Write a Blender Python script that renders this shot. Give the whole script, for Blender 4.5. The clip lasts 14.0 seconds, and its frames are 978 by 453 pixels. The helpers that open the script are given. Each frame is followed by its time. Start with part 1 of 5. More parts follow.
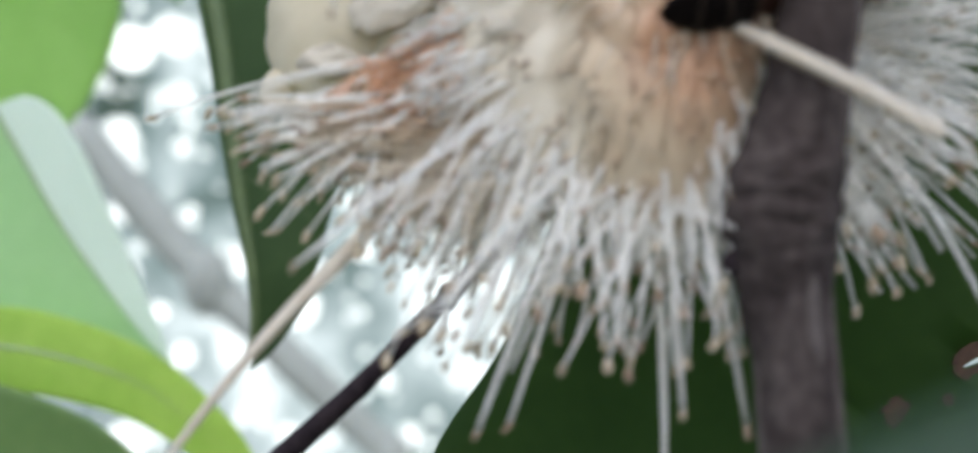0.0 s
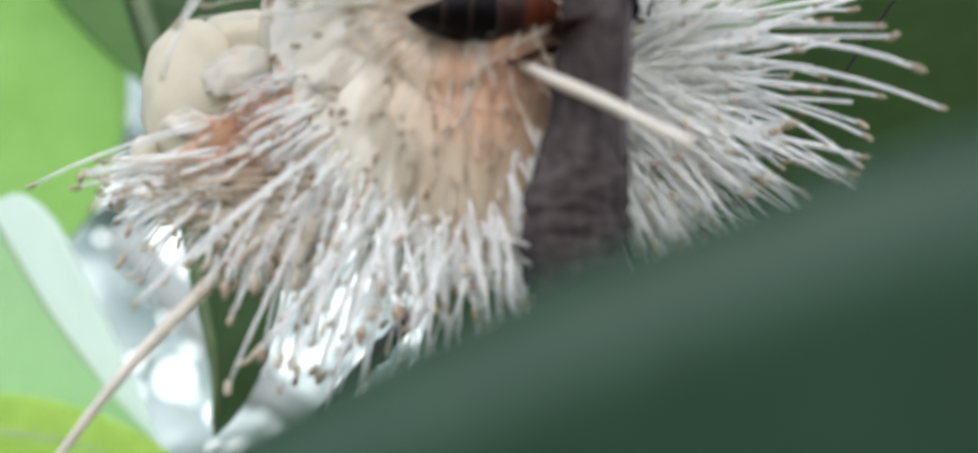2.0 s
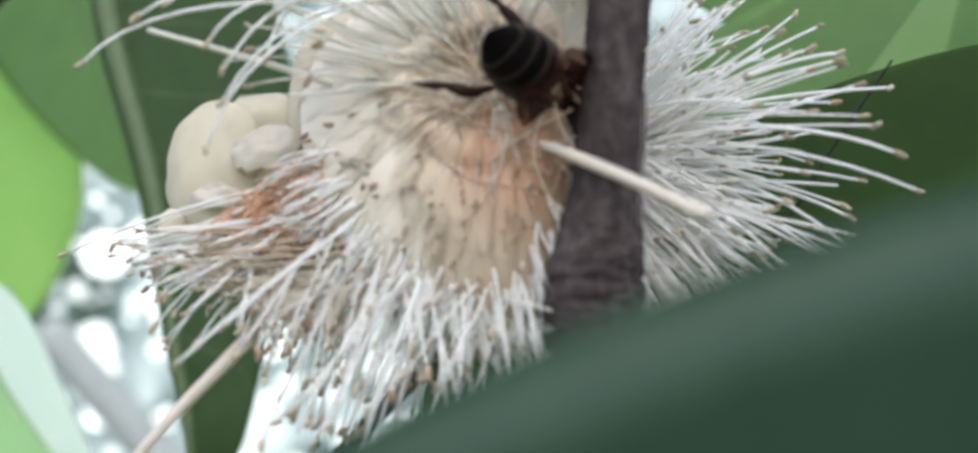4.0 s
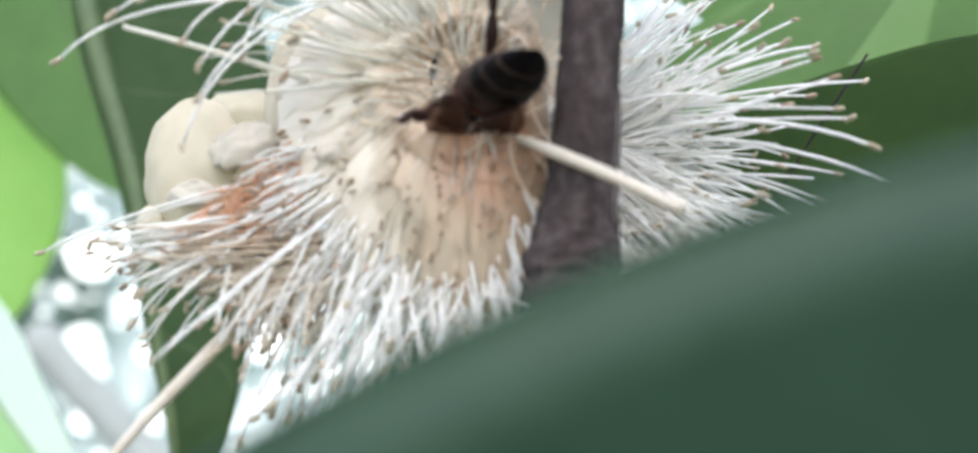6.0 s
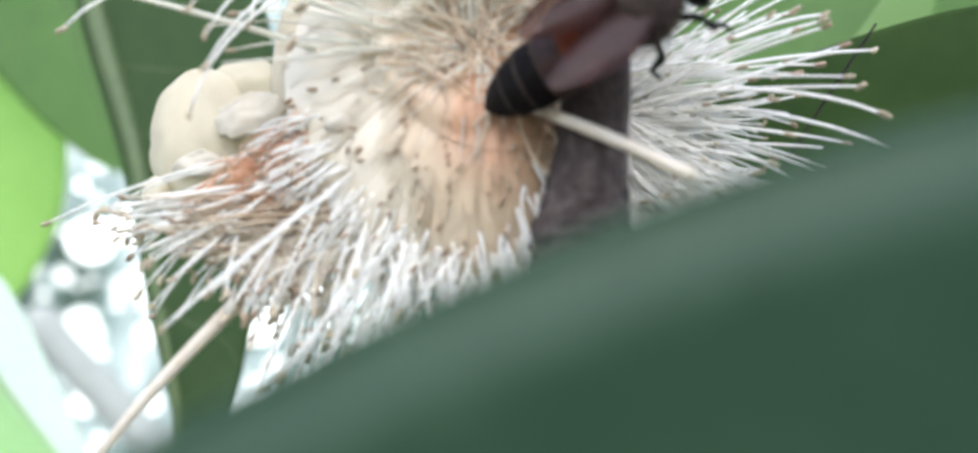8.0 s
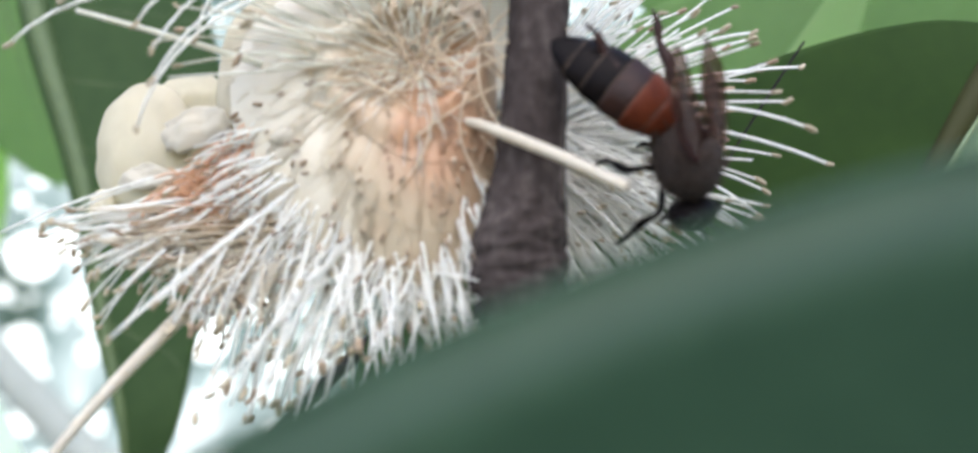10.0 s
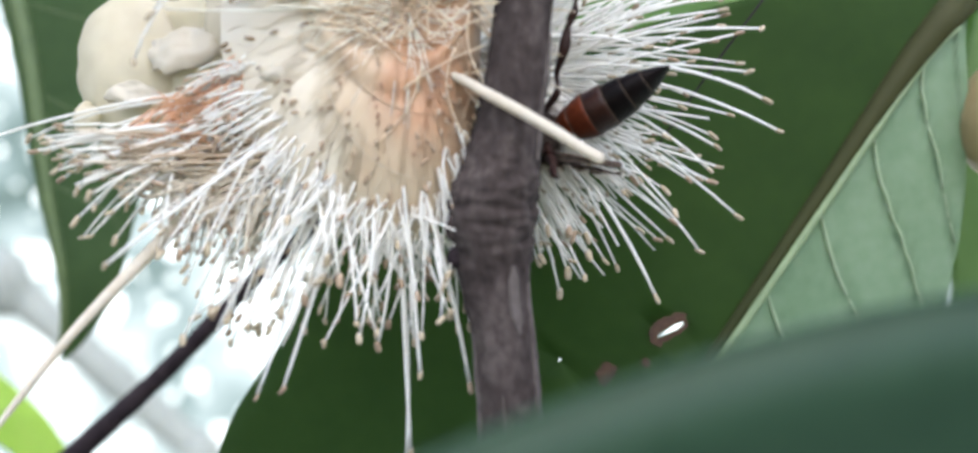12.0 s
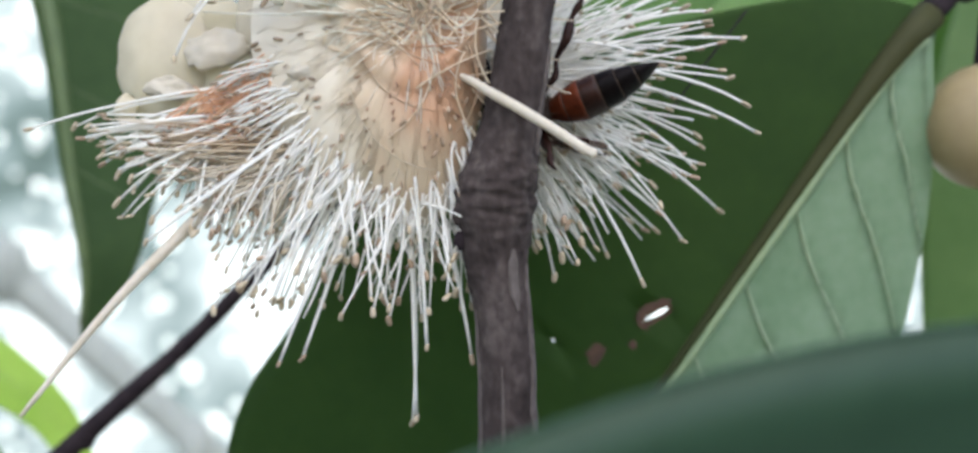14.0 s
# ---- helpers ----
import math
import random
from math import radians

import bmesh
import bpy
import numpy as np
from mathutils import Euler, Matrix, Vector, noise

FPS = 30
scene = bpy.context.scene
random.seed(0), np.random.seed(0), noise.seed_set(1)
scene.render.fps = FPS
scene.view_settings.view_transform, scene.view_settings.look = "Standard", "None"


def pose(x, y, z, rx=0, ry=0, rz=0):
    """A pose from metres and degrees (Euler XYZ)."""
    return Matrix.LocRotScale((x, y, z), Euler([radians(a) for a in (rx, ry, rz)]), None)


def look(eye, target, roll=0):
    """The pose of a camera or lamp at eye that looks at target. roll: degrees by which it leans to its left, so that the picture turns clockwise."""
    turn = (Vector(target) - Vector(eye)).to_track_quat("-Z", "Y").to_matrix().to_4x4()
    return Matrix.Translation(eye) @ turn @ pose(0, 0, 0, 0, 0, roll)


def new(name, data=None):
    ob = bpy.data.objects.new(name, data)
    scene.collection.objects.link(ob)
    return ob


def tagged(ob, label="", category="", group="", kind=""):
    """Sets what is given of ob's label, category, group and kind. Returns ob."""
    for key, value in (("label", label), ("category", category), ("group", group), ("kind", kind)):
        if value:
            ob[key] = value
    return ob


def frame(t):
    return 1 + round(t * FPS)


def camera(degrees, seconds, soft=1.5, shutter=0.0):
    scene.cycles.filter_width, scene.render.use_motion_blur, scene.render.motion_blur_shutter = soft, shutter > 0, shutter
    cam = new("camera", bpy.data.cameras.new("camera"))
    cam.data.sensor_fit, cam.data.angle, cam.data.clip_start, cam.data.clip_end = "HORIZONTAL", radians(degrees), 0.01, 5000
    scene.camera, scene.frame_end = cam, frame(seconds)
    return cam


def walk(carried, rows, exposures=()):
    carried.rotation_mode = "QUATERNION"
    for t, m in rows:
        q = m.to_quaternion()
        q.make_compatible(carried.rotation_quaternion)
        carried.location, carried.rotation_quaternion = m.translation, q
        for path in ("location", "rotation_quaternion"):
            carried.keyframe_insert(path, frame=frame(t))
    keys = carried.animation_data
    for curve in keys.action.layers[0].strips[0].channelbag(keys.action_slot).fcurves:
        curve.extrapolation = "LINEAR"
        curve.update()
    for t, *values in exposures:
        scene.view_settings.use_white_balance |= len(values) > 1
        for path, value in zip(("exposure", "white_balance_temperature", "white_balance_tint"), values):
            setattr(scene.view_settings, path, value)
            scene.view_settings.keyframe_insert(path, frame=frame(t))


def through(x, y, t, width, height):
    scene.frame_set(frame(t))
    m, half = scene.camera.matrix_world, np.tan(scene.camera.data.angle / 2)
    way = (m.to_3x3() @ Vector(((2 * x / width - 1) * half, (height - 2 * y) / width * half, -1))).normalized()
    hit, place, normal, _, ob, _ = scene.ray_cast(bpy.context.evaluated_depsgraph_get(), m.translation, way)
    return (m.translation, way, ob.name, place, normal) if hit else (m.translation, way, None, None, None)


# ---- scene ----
cam = camera(45, 14.0, soft=2.8, shutter=0.4)
# seconds, place in metres, Euler angles in degrees
PATH = [
    (0.00, -0.00290, -0.04983, 0.00044, 89.788, -0.059, 8.436),
    (0.10, -0.00212, -0.04940, -0.00106, 90.524, 0.663, 9.929),
    (0.20, 0.00083, -0.04906, -0.00264, 91.829, 2.196, 11.124),
    (0.30, 0.00375, -0.04881, -0.00332, 92.568, 2.890, 11.920),
    (0.40, 0.00468, -0.04890, -0.00286, 92.245, 3.303, 12.177),
    (0.50, 0.00469, -0.04972, -0.00302, 93.292, 3.296, 12.154),
    (0.70, 0.00461, -0.05061, -0.00105, 92.842, 3.329, 11.290),
    (1.00, 0.00787, -0.05229, -0.00117, 93.131, 2.957, 10.427),
    (1.50, 0.00732, -0.05215, -0.00161, 92.429, 3.062, 11.255),
    (2.00, 0.00706, -0.05236, -0.00228, 94.138, 3.241, 11.353),
    (2.50, 0.00575, -0.05401, -0.00240, 96.972, 2.955, 10.683),
    (3.00, 0.00568, -0.05392, -0.00237, 97.264, 2.616, 10.543),
    (3.20, 0.00425, -0.05579, -0.00341, 98.905, 2.530, 9.949),
    (5.30, 0.00325, -0.05645, -0.00420, 98.988, 3.298, 6.951),
    (5.50, 0.00339, -0.05611, -0.00431, 99.066, 3.370, 7.150),
    (6.00, 0.00400, -0.05633, -0.00417, 98.938, 3.553, 7.291),
    (6.50, 0.00306, -0.05591, -0.00468, 99.144, 3.199, 7.423),
    (7.00, 0.00207, -0.05532, -0.00508, 98.670, 3.368, 7.382),
    (7.50, 0.00208, -0.05561, -0.00492, 98.523, 3.256, 7.245),
    (8.00, 0.00346, -0.05608, -0.00473, 98.114, 3.673, 7.224),
    (8.20, 0.00412, -0.05620, -0.00474, 97.854, 3.929, 7.144),
    (10.30, 0.00385, -0.05830, -0.00517, 98.660, 4.150, 3.550),
    (10.50, 0.00497, -0.05932, -0.00498, 97.713, 4.145, 2.422),
    (10.60, 0.00470, -0.05966, -0.00425, 95.849, 4.233, 1.603),
    (10.70, 0.00415, -0.05992, -0.00223, 93.097, 4.062, 0.489),
    (10.80, 0.00425, -0.06017, -0.00249, 92.773, 3.781, -0.170),
    (10.90, 0.00348, -0.06050, -0.00051, 91.042, 2.626, -1.307),
    (11.00, 0.00363, -0.06057, 0.00010, 89.812, 2.226, -1.280),
    (11.20, 0.00228, -0.06088, 0.00085, 89.924, 1.445, -1.864),
    (11.50, 0.00156, -0.06117, 0.00103, 89.282, 0.736, -0.958),
    (12.00, 0.00062, -0.06192, 0.00088, 89.510, 0.492, -0.577),
    (12.50, -0.00015, -0.06336, 0.00069, 89.184, -0.013, -0.795),
    (13.00, 0.00004, -0.06649, 0.00043, 89.267, -0.138, -0.661),
    (13.50, 0.00002, -0.06799, 0.00002, 89.890, -0.101, -0.236),
    (14.00, 0.00015, -0.06792, 0.00038, 89.390, -0.536, -0.820),
]
LIGHT = [(t, e, 6650, 15) for t, e in ((0.0, 0.83), (0.1, 0.76), (0.2, 0.63), (0.3, 0.63), (0.5, 0.73), (1.0, 0.93), (1.5, 1.08), (2.0, 1.18), (2.5, 0.98), (3.0, 0.83), (3.2, 0.88), (5.3, 1.38), (8.2, 1.58), (10.5, 1.43), (11.0, 1.48), (11.5, 1.53), (12.5, 1.32), (13.0, 1.24), (14.0, 1.16))]
walk(cam, [(r[0], pose(*r[1:])) for r in PATH], LIGHT)
cam.data.dof.use_dof = True
cam.data.dof.focus_distance = 0.064
cam.data.dof.aperture_fstop = 35

# ---- light: bright open shade, the sky and a broad sun from the camera's side ----
world = bpy.data.worlds.new("sky")
scene.world = world
world.use_nodes = True
wn = world.node_tree
sky = wn.nodes.new("ShaderNodeTexSky")
sky.sky_type = "NISHITA"
sky.sun_disc = False
sky.sun_elevation = radians(54)
sky.sun_rotation = radians(172)
wn.links.new(sky.outputs[0], wn.nodes["Background"].inputs[0])
wn.nodes["Background"].inputs[1].default_value = 0.15
sun = new("sun", bpy.data.lights.new("sun", "SUN"))
sun.data.energy = 1.0
sun.data.angle = radians(80)
sun.data.color = (1.0, 0.985, 0.95)
sun.matrix_world = look((0.1, -0.7, 0.97), (0, 0, 0))

MM = 0.001
V = Vector


# ---- building helpers ----
def thing(name, base, label, category, group="", kind=""):
    """An Empty at base (millimetres) that carries the parts of one thing."""
    ob = new(name)
    ob.empty_display_size = 0.002
    ob.location = V(base) * MM
    tagged(ob, label, category, group, kind)
    ob["base"] = [float(c) for c in base]
    return ob


def part(name, bm, material, parent, label="", smooth=True, kind=""):
    """Links a bmesh or (verts, faces), in millimetres of the world, as one mesh under its thing or part."""
    me = bpy.data.meshes.new(name)
    if isinstance(bm, tuple):
        me.from_pydata([tuple(v) for v in bm[0]], [], bm[1])
    else:
        bm.to_mesh(me)
        bm.free()
    top = parent
    while top.parent:
        top = top.parent
    base = V(top["base"])
    me.transform(Matrix.Scale(MM, 4) @ Matrix.Translation(-base))
    if smooth:
        me.shade_smooth()
    for m in (material if isinstance(material, (list, tuple)) else [material]):
        me.materials.append(m)
    ob = new(name, me)
    ob.parent = parent
    tagged(ob, label, kind=kind)
    return ob


def tube(pts, radii, sides=6, cap=True):
    """A tube through pts with a radius at each, as (verts, faces)."""
    pts = [V(p) for p in pts]
    n = len(pts)
    if not isinstance(radii, (list, tuple)):
        radii = [radii] * n
    verts, faces = [], []
    t = (pts[1] - pts[0]).normalized()
    ref = V((0, 0, 1)) if abs(t.z) < 0.8 else V((1, 0, 0))
    side = t.cross(ref).normalized()
    for i, p in enumerate(pts):
        d = (pts[min(i + 1, n - 1)] - pts[max(i - 1, 0)])
        d = d.normalized() if d.length > 1e-9 else t
        side = (side - d * side.dot(d)).normalized()
        up = d.cross(side)
        for k in range(sides):
            a = 2 * math.pi * k / sides
            verts.append(p + (side * math.cos(a) + up * math.sin(a)) * radii[i])
    for i in range(n - 1):
        for k in range(sides):
            a, b = i * sides + k, i * sides + (k + 1) % sides
            faces.append((a, b, b + sides, a + sides))
    if cap:
        faces.append(tuple(range(sides - 1, -1, -1)))
        faces.append(tuple((n - 1) * sides + k for k in range(sides)))
    return verts, faces


def ball(centre, radii, axis=(0, 0, 1), rings=7, sides=10, shape=None):
    """An ellipsoid, long axis along axis; shape(v) scales its girth at v from -1 to 1."""
    q = V(axis).to_track_quat("Z", "Y")
    verts, faces = [], []
    for i in range(rings + 1):
        a = math.pi * i / rings
        z, r = -math.cos(a), math.sin(a)
        if i in (0, rings):
            r = 0.02
        if shape:
            r *= shape(z)
        for k in range(sides):
            b = 2 * math.pi * k / sides
            verts.append(V(centre) + q @ V((r * math.cos(b) * radii[0], r * math.sin(b) * radii[1], z * radii[2])))
    for i in range(rings):
        for k in range(sides):
            a, b = i * sides + k, i * sides + (k + 1) % sides
            faces.append((a, b, b + sides, a + sides))
    faces.append(tuple(range(sides - 1, -1, -1)))
    faces.append(tuple(rings * sides + k for k in range(sides)))
    return verts, faces


def join(*pieces):
    verts, faces = [], []
    for v, f in pieces:
        o = len(verts)
        verts += list(v)
        faces += [tuple(i + o for i in q) for q in f]
    return verts, faces


def bezier(a, b, c, n):
    """Points of the curve from a to c drawn towards b."""
    a, b, c = V(a), V(b), V(c)
    return [a * (1 - t) ** 2 + b * 2 * t * (1 - t) + c * t * t for t in (i / n for i in range(n + 1))]


def smooth_line(pts, n):
    """A smooth line (Catmull-Rom) through pts, n steps a span."""
    p = [V(q) for q in pts]
    p = [p[0] * 2 - p[1]] + p + [p[-1] * 2 - p[-2]]
    out = []
    for i in range(1, len(p) - 2):
        for k in range(n):
            t = k / n
            out.append(0.5 * (2 * p[i] + (p[i + 1] - p[i - 1]) * t + (2 * p[i - 1] - 5 * p[i] + 4 * p[i + 1] - p[i + 2]) * t * t
                              + (3 * p[i] - p[i - 1] - 3 * p[i + 1] + p[i + 2]) * t ** 3))
    return out + [p[-2]]


# ---- materials ----
def material(name, ramp, rough=0.5, scale=600.0, detail=4.0, bump=0.1, through=0.0, through_colour=(0.5, 0.8, 0.2), stretch=(1, 1, 1),
             fine=4.0, spec=0.4, sub=0.0, coat=0.0, distance=0.0002):
    """A surface with a two-scale colour ramp and relief; through: the share of light that passes diffusely."""
    m = bpy.data.materials.new(name)
    m.use_nodes = True
    nt = m.node_tree
    n, l = nt.nodes, nt.links
    bsdf = n["Principled BSDF"]
    co = n.new("ShaderNodeTexCoord")
    mp = n.new("ShaderNodeMapping")
    mp.inputs["Scale"].default_value = stretch
    l.new(co.outputs["Object"], mp.inputs["Vector"])
    big = n.new("ShaderNodeTexNoise")
    big.inputs["Scale"].default_value, big.inputs["Detail"].default_value = scale, detail
    small = n.new("ShaderNodeTexNoise")
    small.inputs["Scale"].default_value, small.inputs["Detail"].default_value = scale * fine, 3.0
    l.new(mp.outputs[0], big.inputs["Vector"])
    l.new(mp.outputs[0], small.inputs["Vector"])
    mix = n.new("ShaderNodeMath")
    mix.operation = "MULTIPLY_ADD"
    mix.inputs[1].default_value = 0.4
    l.new(small.outputs[0], mix.inputs[0])
    half = n.new("ShaderNodeMath")
    half.operation = "MULTIPLY"
    half.inputs[1].default_value = 0.6
    l.new(big.outputs[0], half.inputs[0])
    l.new(half.outputs[0], mix.inputs[2])
    cr = n.new("ShaderNodeValToRGB")
    el = cr.color_ramp.elements
    el[0].position, el[0].color = ramp[0][0], (*ramp[0][1], 1)
    el[1].position, el[1].color = ramp[-1][0], (*ramp[-1][1], 1)
    for p, c in ramp[1:-1]:
        e = el.new(p)
        e.color = (*c, 1)
    l.new(mix.outputs[0], cr.inputs[0])
    l.new(cr.outputs[0], bsdf.inputs["Base Color"])
    bsdf.inputs["Roughness"].default_value = rough
    bsdf.inputs["Specular IOR Level"].default_value = spec
    bsdf.inputs["Coat Weight"].default_value = coat
    if sub:
        bsdf.inputs["Subsurface Weight"].default_value = sub
        bsdf.inputs["Subsurface Radius"].default_value = (1.0, 0.7, 0.4)
        bsdf.inputs["Subsurface Scale"].default_value = 0.0006
    if bump:
        bp = n.new("ShaderNodeBump")
        bp.inputs["Strength"].default_value = bump
        bp.inputs["Distance"].default_value = distance
        l.new(mix.outputs[0], bp.inputs["Height"])
        l.new(bp.outputs[0], bsdf.inputs["Normal"])
    if through:
        tr = n.new("ShaderNodeBsdfTranslucent")
        tint = n.new("ShaderNodeMix")
        tint.data_type, tint.blend_type = "RGBA", "MIX"
        tint.inputs[0].default_value = 0.75
        l.new(cr.outputs[0], tint.inputs[6])
        tint.inputs[7].default_value = (*through_colour, 1)
        l.new(tint.outputs[2], tr.inputs["Color"])
        ms = n.new("ShaderNodeMixShader")
        ms.inputs[0].default_value = through
        l.new(bsdf.outputs[0], ms.inputs[1])
        l.new(tr.outputs[0], ms.inputs[2])
        l.new(ms.outputs[0], n["Material Output"].inputs["Surface"])
    return m


# the large leaf's half in shade: the shade is put into a darker green
LEAF_SHADED_HALF = material("leaf_underside_shaded", [(0.3, (0.0185, 0.0427, 0.0093)), (0.7, (0.0307, 0.064, 0.0139))], rough=0.6, spec=0.1, scale=220, bump=0.12,
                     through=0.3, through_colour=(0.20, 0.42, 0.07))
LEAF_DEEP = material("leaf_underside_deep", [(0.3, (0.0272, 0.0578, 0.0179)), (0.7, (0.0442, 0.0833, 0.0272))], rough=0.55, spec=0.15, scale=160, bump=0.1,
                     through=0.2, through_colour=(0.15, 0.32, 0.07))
# the same leaf's half that catches the light, painted paler
LEAF_LIT_HALF = material("leaf_underside_lit", [(0.3, (0.159, 0.2525, 0.1436)), (0.7, (0.2478, 0.346, 0.2228))], rough=0.5, scale=250, bump=0.15,
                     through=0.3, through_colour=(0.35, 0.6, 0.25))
# base colour lightened to stand for light coming through from behind
LEAF_BRIGHT = material("leaf_backlit", [(0.3, (0.2763, 0.4277, 0.1375)), (0.7, (0.4218, 0.5832, 0.2407))], rough=0.45, scale=120, bump=0.08,
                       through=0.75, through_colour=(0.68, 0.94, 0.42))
# sky glare on one half of the folded leaf, painted as near-white base colour
LEAF_GLARE = material("leaf_shine", [(0.3, (0.80, 0.85, 0.79)), (0.7, (0.86, 0.89, 0.85))], rough=0.3, scale=120, bump=0.05,
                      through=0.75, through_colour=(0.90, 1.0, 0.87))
LEAF_NEAR = material("leaf_upper_dark", [(0.3, (0.0172, 0.046, 0.0245)), (0.7, (0.0257, 0.062, 0.0334))], rough=0.42, scale=160, bump=0.08,
                     through=0.08, through_colour=(0.12, 0.3, 0.05), spec=0.22)
LEAF_MID = material("leaf_underside_mid", [(0.3, (0.088, 0.184, 0.044)), (0.7, (0.128, 0.24, 0.064))], rough=0.45, scale=150, bump=0.1,
                    through=0.45, through_colour=(0.25, 0.5, 0.10))
LEAF_SOFT = material("leaf_soft_green", [(0.3, (0.10, 0.19, 0.055)), (0.7, (0.16, 0.26, 0.085))], rough=0.5, scale=140, bump=0.1,
                     through=0.4, through_colour=(0.30, 0.52, 0.16))
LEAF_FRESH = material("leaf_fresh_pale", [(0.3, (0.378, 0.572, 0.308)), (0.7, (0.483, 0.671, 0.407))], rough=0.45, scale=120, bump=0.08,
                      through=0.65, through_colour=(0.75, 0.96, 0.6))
LEAF_GLOW = material("leaf_light_green", [(0.3, (0.168, 0.288, 0.096)), (0.7, (0.224, 0.344, 0.136))], rough=0.5, scale=140, bump=0.1,
                     through=0.5, through_colour=(0.5, 0.75, 0.25))
# lime base raised in place of strong backlight
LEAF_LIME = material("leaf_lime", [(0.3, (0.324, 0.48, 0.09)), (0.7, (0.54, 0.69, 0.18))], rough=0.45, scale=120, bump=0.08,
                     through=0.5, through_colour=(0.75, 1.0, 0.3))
NECROSIS = material("leaf_necrosis", [(0.3, (0.035, 0.02, 0.012)), (0.7, (0.10, 0.055, 0.03))], rough=0.8, scale=1200, bump=0.4)
RIB_OLIVE = material("leaf_midrib_green", [(0.3, (0.0675, 0.105, 0.0375)), (0.7, (0.0975, 0.1425, 0.0525))], rough=0.5, scale=500, bump=0.2)
VEIN = material("leaf_vein", [(0.3, (0.36, 0.46, 0.29)), (0.7, (0.44, 0.54, 0.36))], rough=0.5, scale=900, through=0.3, through_colour=(0.4, 0.6, 0.25))
VEIN_PALE = material("leaf_vein_pale", [(0.3, (0.234, 0.33, 0.175)), (0.7, (0.338, 0.44, 0.25))], rough=0.5, scale=900, through=0.3, through_colour=(0.4, 0.6, 0.25))


def fading_rib(name, start, end, first, last):
    """A midrib whose colour goes from first at its base to last towards the tip; start, end: millimetres from the base."""
    m = material(name, [(0.3, first), (0.7, first)], rough=0.6, spec=0.15, scale=700, bump=0.3)
    n, l = m.node_tree.nodes, m.node_tree.links
    co = n.new("ShaderNodeTexCoord")
    far = n.new("ShaderNodeVectorMath")
    far.operation = "LENGTH"
    l.new(co.outputs["Object"], far.inputs[0])
    mr = n.new("ShaderNodeMapRange")
    mr.inputs[1].default_value, mr.inputs[2].default_value = start * MM, end * MM
    l.new(far.outputs["Value"], mr.inputs[0])
    mix = n.new("ShaderNodeMix")
    mix.data_type = "RGBA"
    l.new(mr.outputs[0], mix.inputs[0])
    mix.inputs[6].default_value, mix.inputs[7].default_value = (*first, 1), (*last, 1)
    l.new(mix.outputs[2], n["Principled BSDF"].inputs["Base Color"])
    return m


RIB_FADING = fading_rib("leaf_midrib_fading", 6, 34, (0.038, 0.040, 0.013), (0.026, 0.036, 0.010))
BARK = material("bark", [(0.28, (0.020, 0.0148, 0.0132)), (0.5, (0.046, 0.0358, 0.032)), (0.7, (0.097, 0.079, 0.070))], rough=0.95, spec=0.15, scale=480,
                bump=0.6, stretch=(1, 1, 0.6), distance=0.0004)
BARK_FLAKE = material("bark_flake", [(0.3, (0.068, 0.056, 0.0496)), (0.7, (0.136, 0.116, 0.104))], rough=0.9, spec=0.15, scale=420, bump=0.6, distance=0.0003)
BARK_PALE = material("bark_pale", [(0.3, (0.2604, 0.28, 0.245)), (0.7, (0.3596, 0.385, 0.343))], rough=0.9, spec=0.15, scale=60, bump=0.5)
BARK_DARK = material("bark_dark", [(0.3, (0.010, 0.007, 0.009)), (0.7, (0.034, 0.025, 0.027))], rough=0.9, spec=0.15, scale=600, bump=0.6)
WHITE = material("filament_white", [(0.3, (0.74, 0.72, 0.60)), (0.7, (0.86, 0.85, 0.76))], rough=0.45, scale=500, bump=0, through=0.35,
                 through_colour=(0.9, 0.88, 0.75))
FIL_FAN = material("filament_bright", [(0.3, (0.88, 0.865, 0.79)), (0.7, (0.93, 0.92, 0.86))], rough=0.45, scale=500, bump=0, through=0.4,
                   through_colour=(0.96, 0.96, 0.92))
CREAM = material("filament_cream", [(0.3, (0.72, 0.60, 0.43)), (0.7, (0.79, 0.70, 0.54))], rough=0.45, scale=500, bump=0, through=0.35,
                 through_colour=(0.9, 0.75, 0.5))
STYLE = material("style_cream", [(0.3, (0.5888, 0.5244, 0.4048)), (0.7, (0.736, 0.69, 0.5796))], rough=0.45, scale=900, bump=0.2, through=0.3,
                 through_colour=(0.85, 0.75, 0.55))
ORANGE = material("filament_orange", [(0.3, (0.735, 0.4085, 0.221)), (0.7, (0.84, 0.5985, 0.391))], rough=0.5, scale=400, bump=0, through=0.3,
                  through_colour=(0.85, 0.45, 0.2))
ANTHER = material("anther_tan", [(0.3, (0.336, 0.273, 0.1702)), (0.7, (0.512, 0.4368, 0.3108))], rough=0.7, scale=2500, bump=0.4)
ANTHER_GREY = material("anther_spent", [(0.3, (0.24, 0.1596, 0.1008)), (0.7, (0.464, 0.3572, 0.2448))], rough=0.75, scale=2500, bump=0.4)
ANTHER_DRY = material("anther_dry", [(0.3, (0.20, 0.10, 0.06)), (0.7, (0.40, 0.26, 0.17))], rough=0.75, scale=2500, bump=0.4)
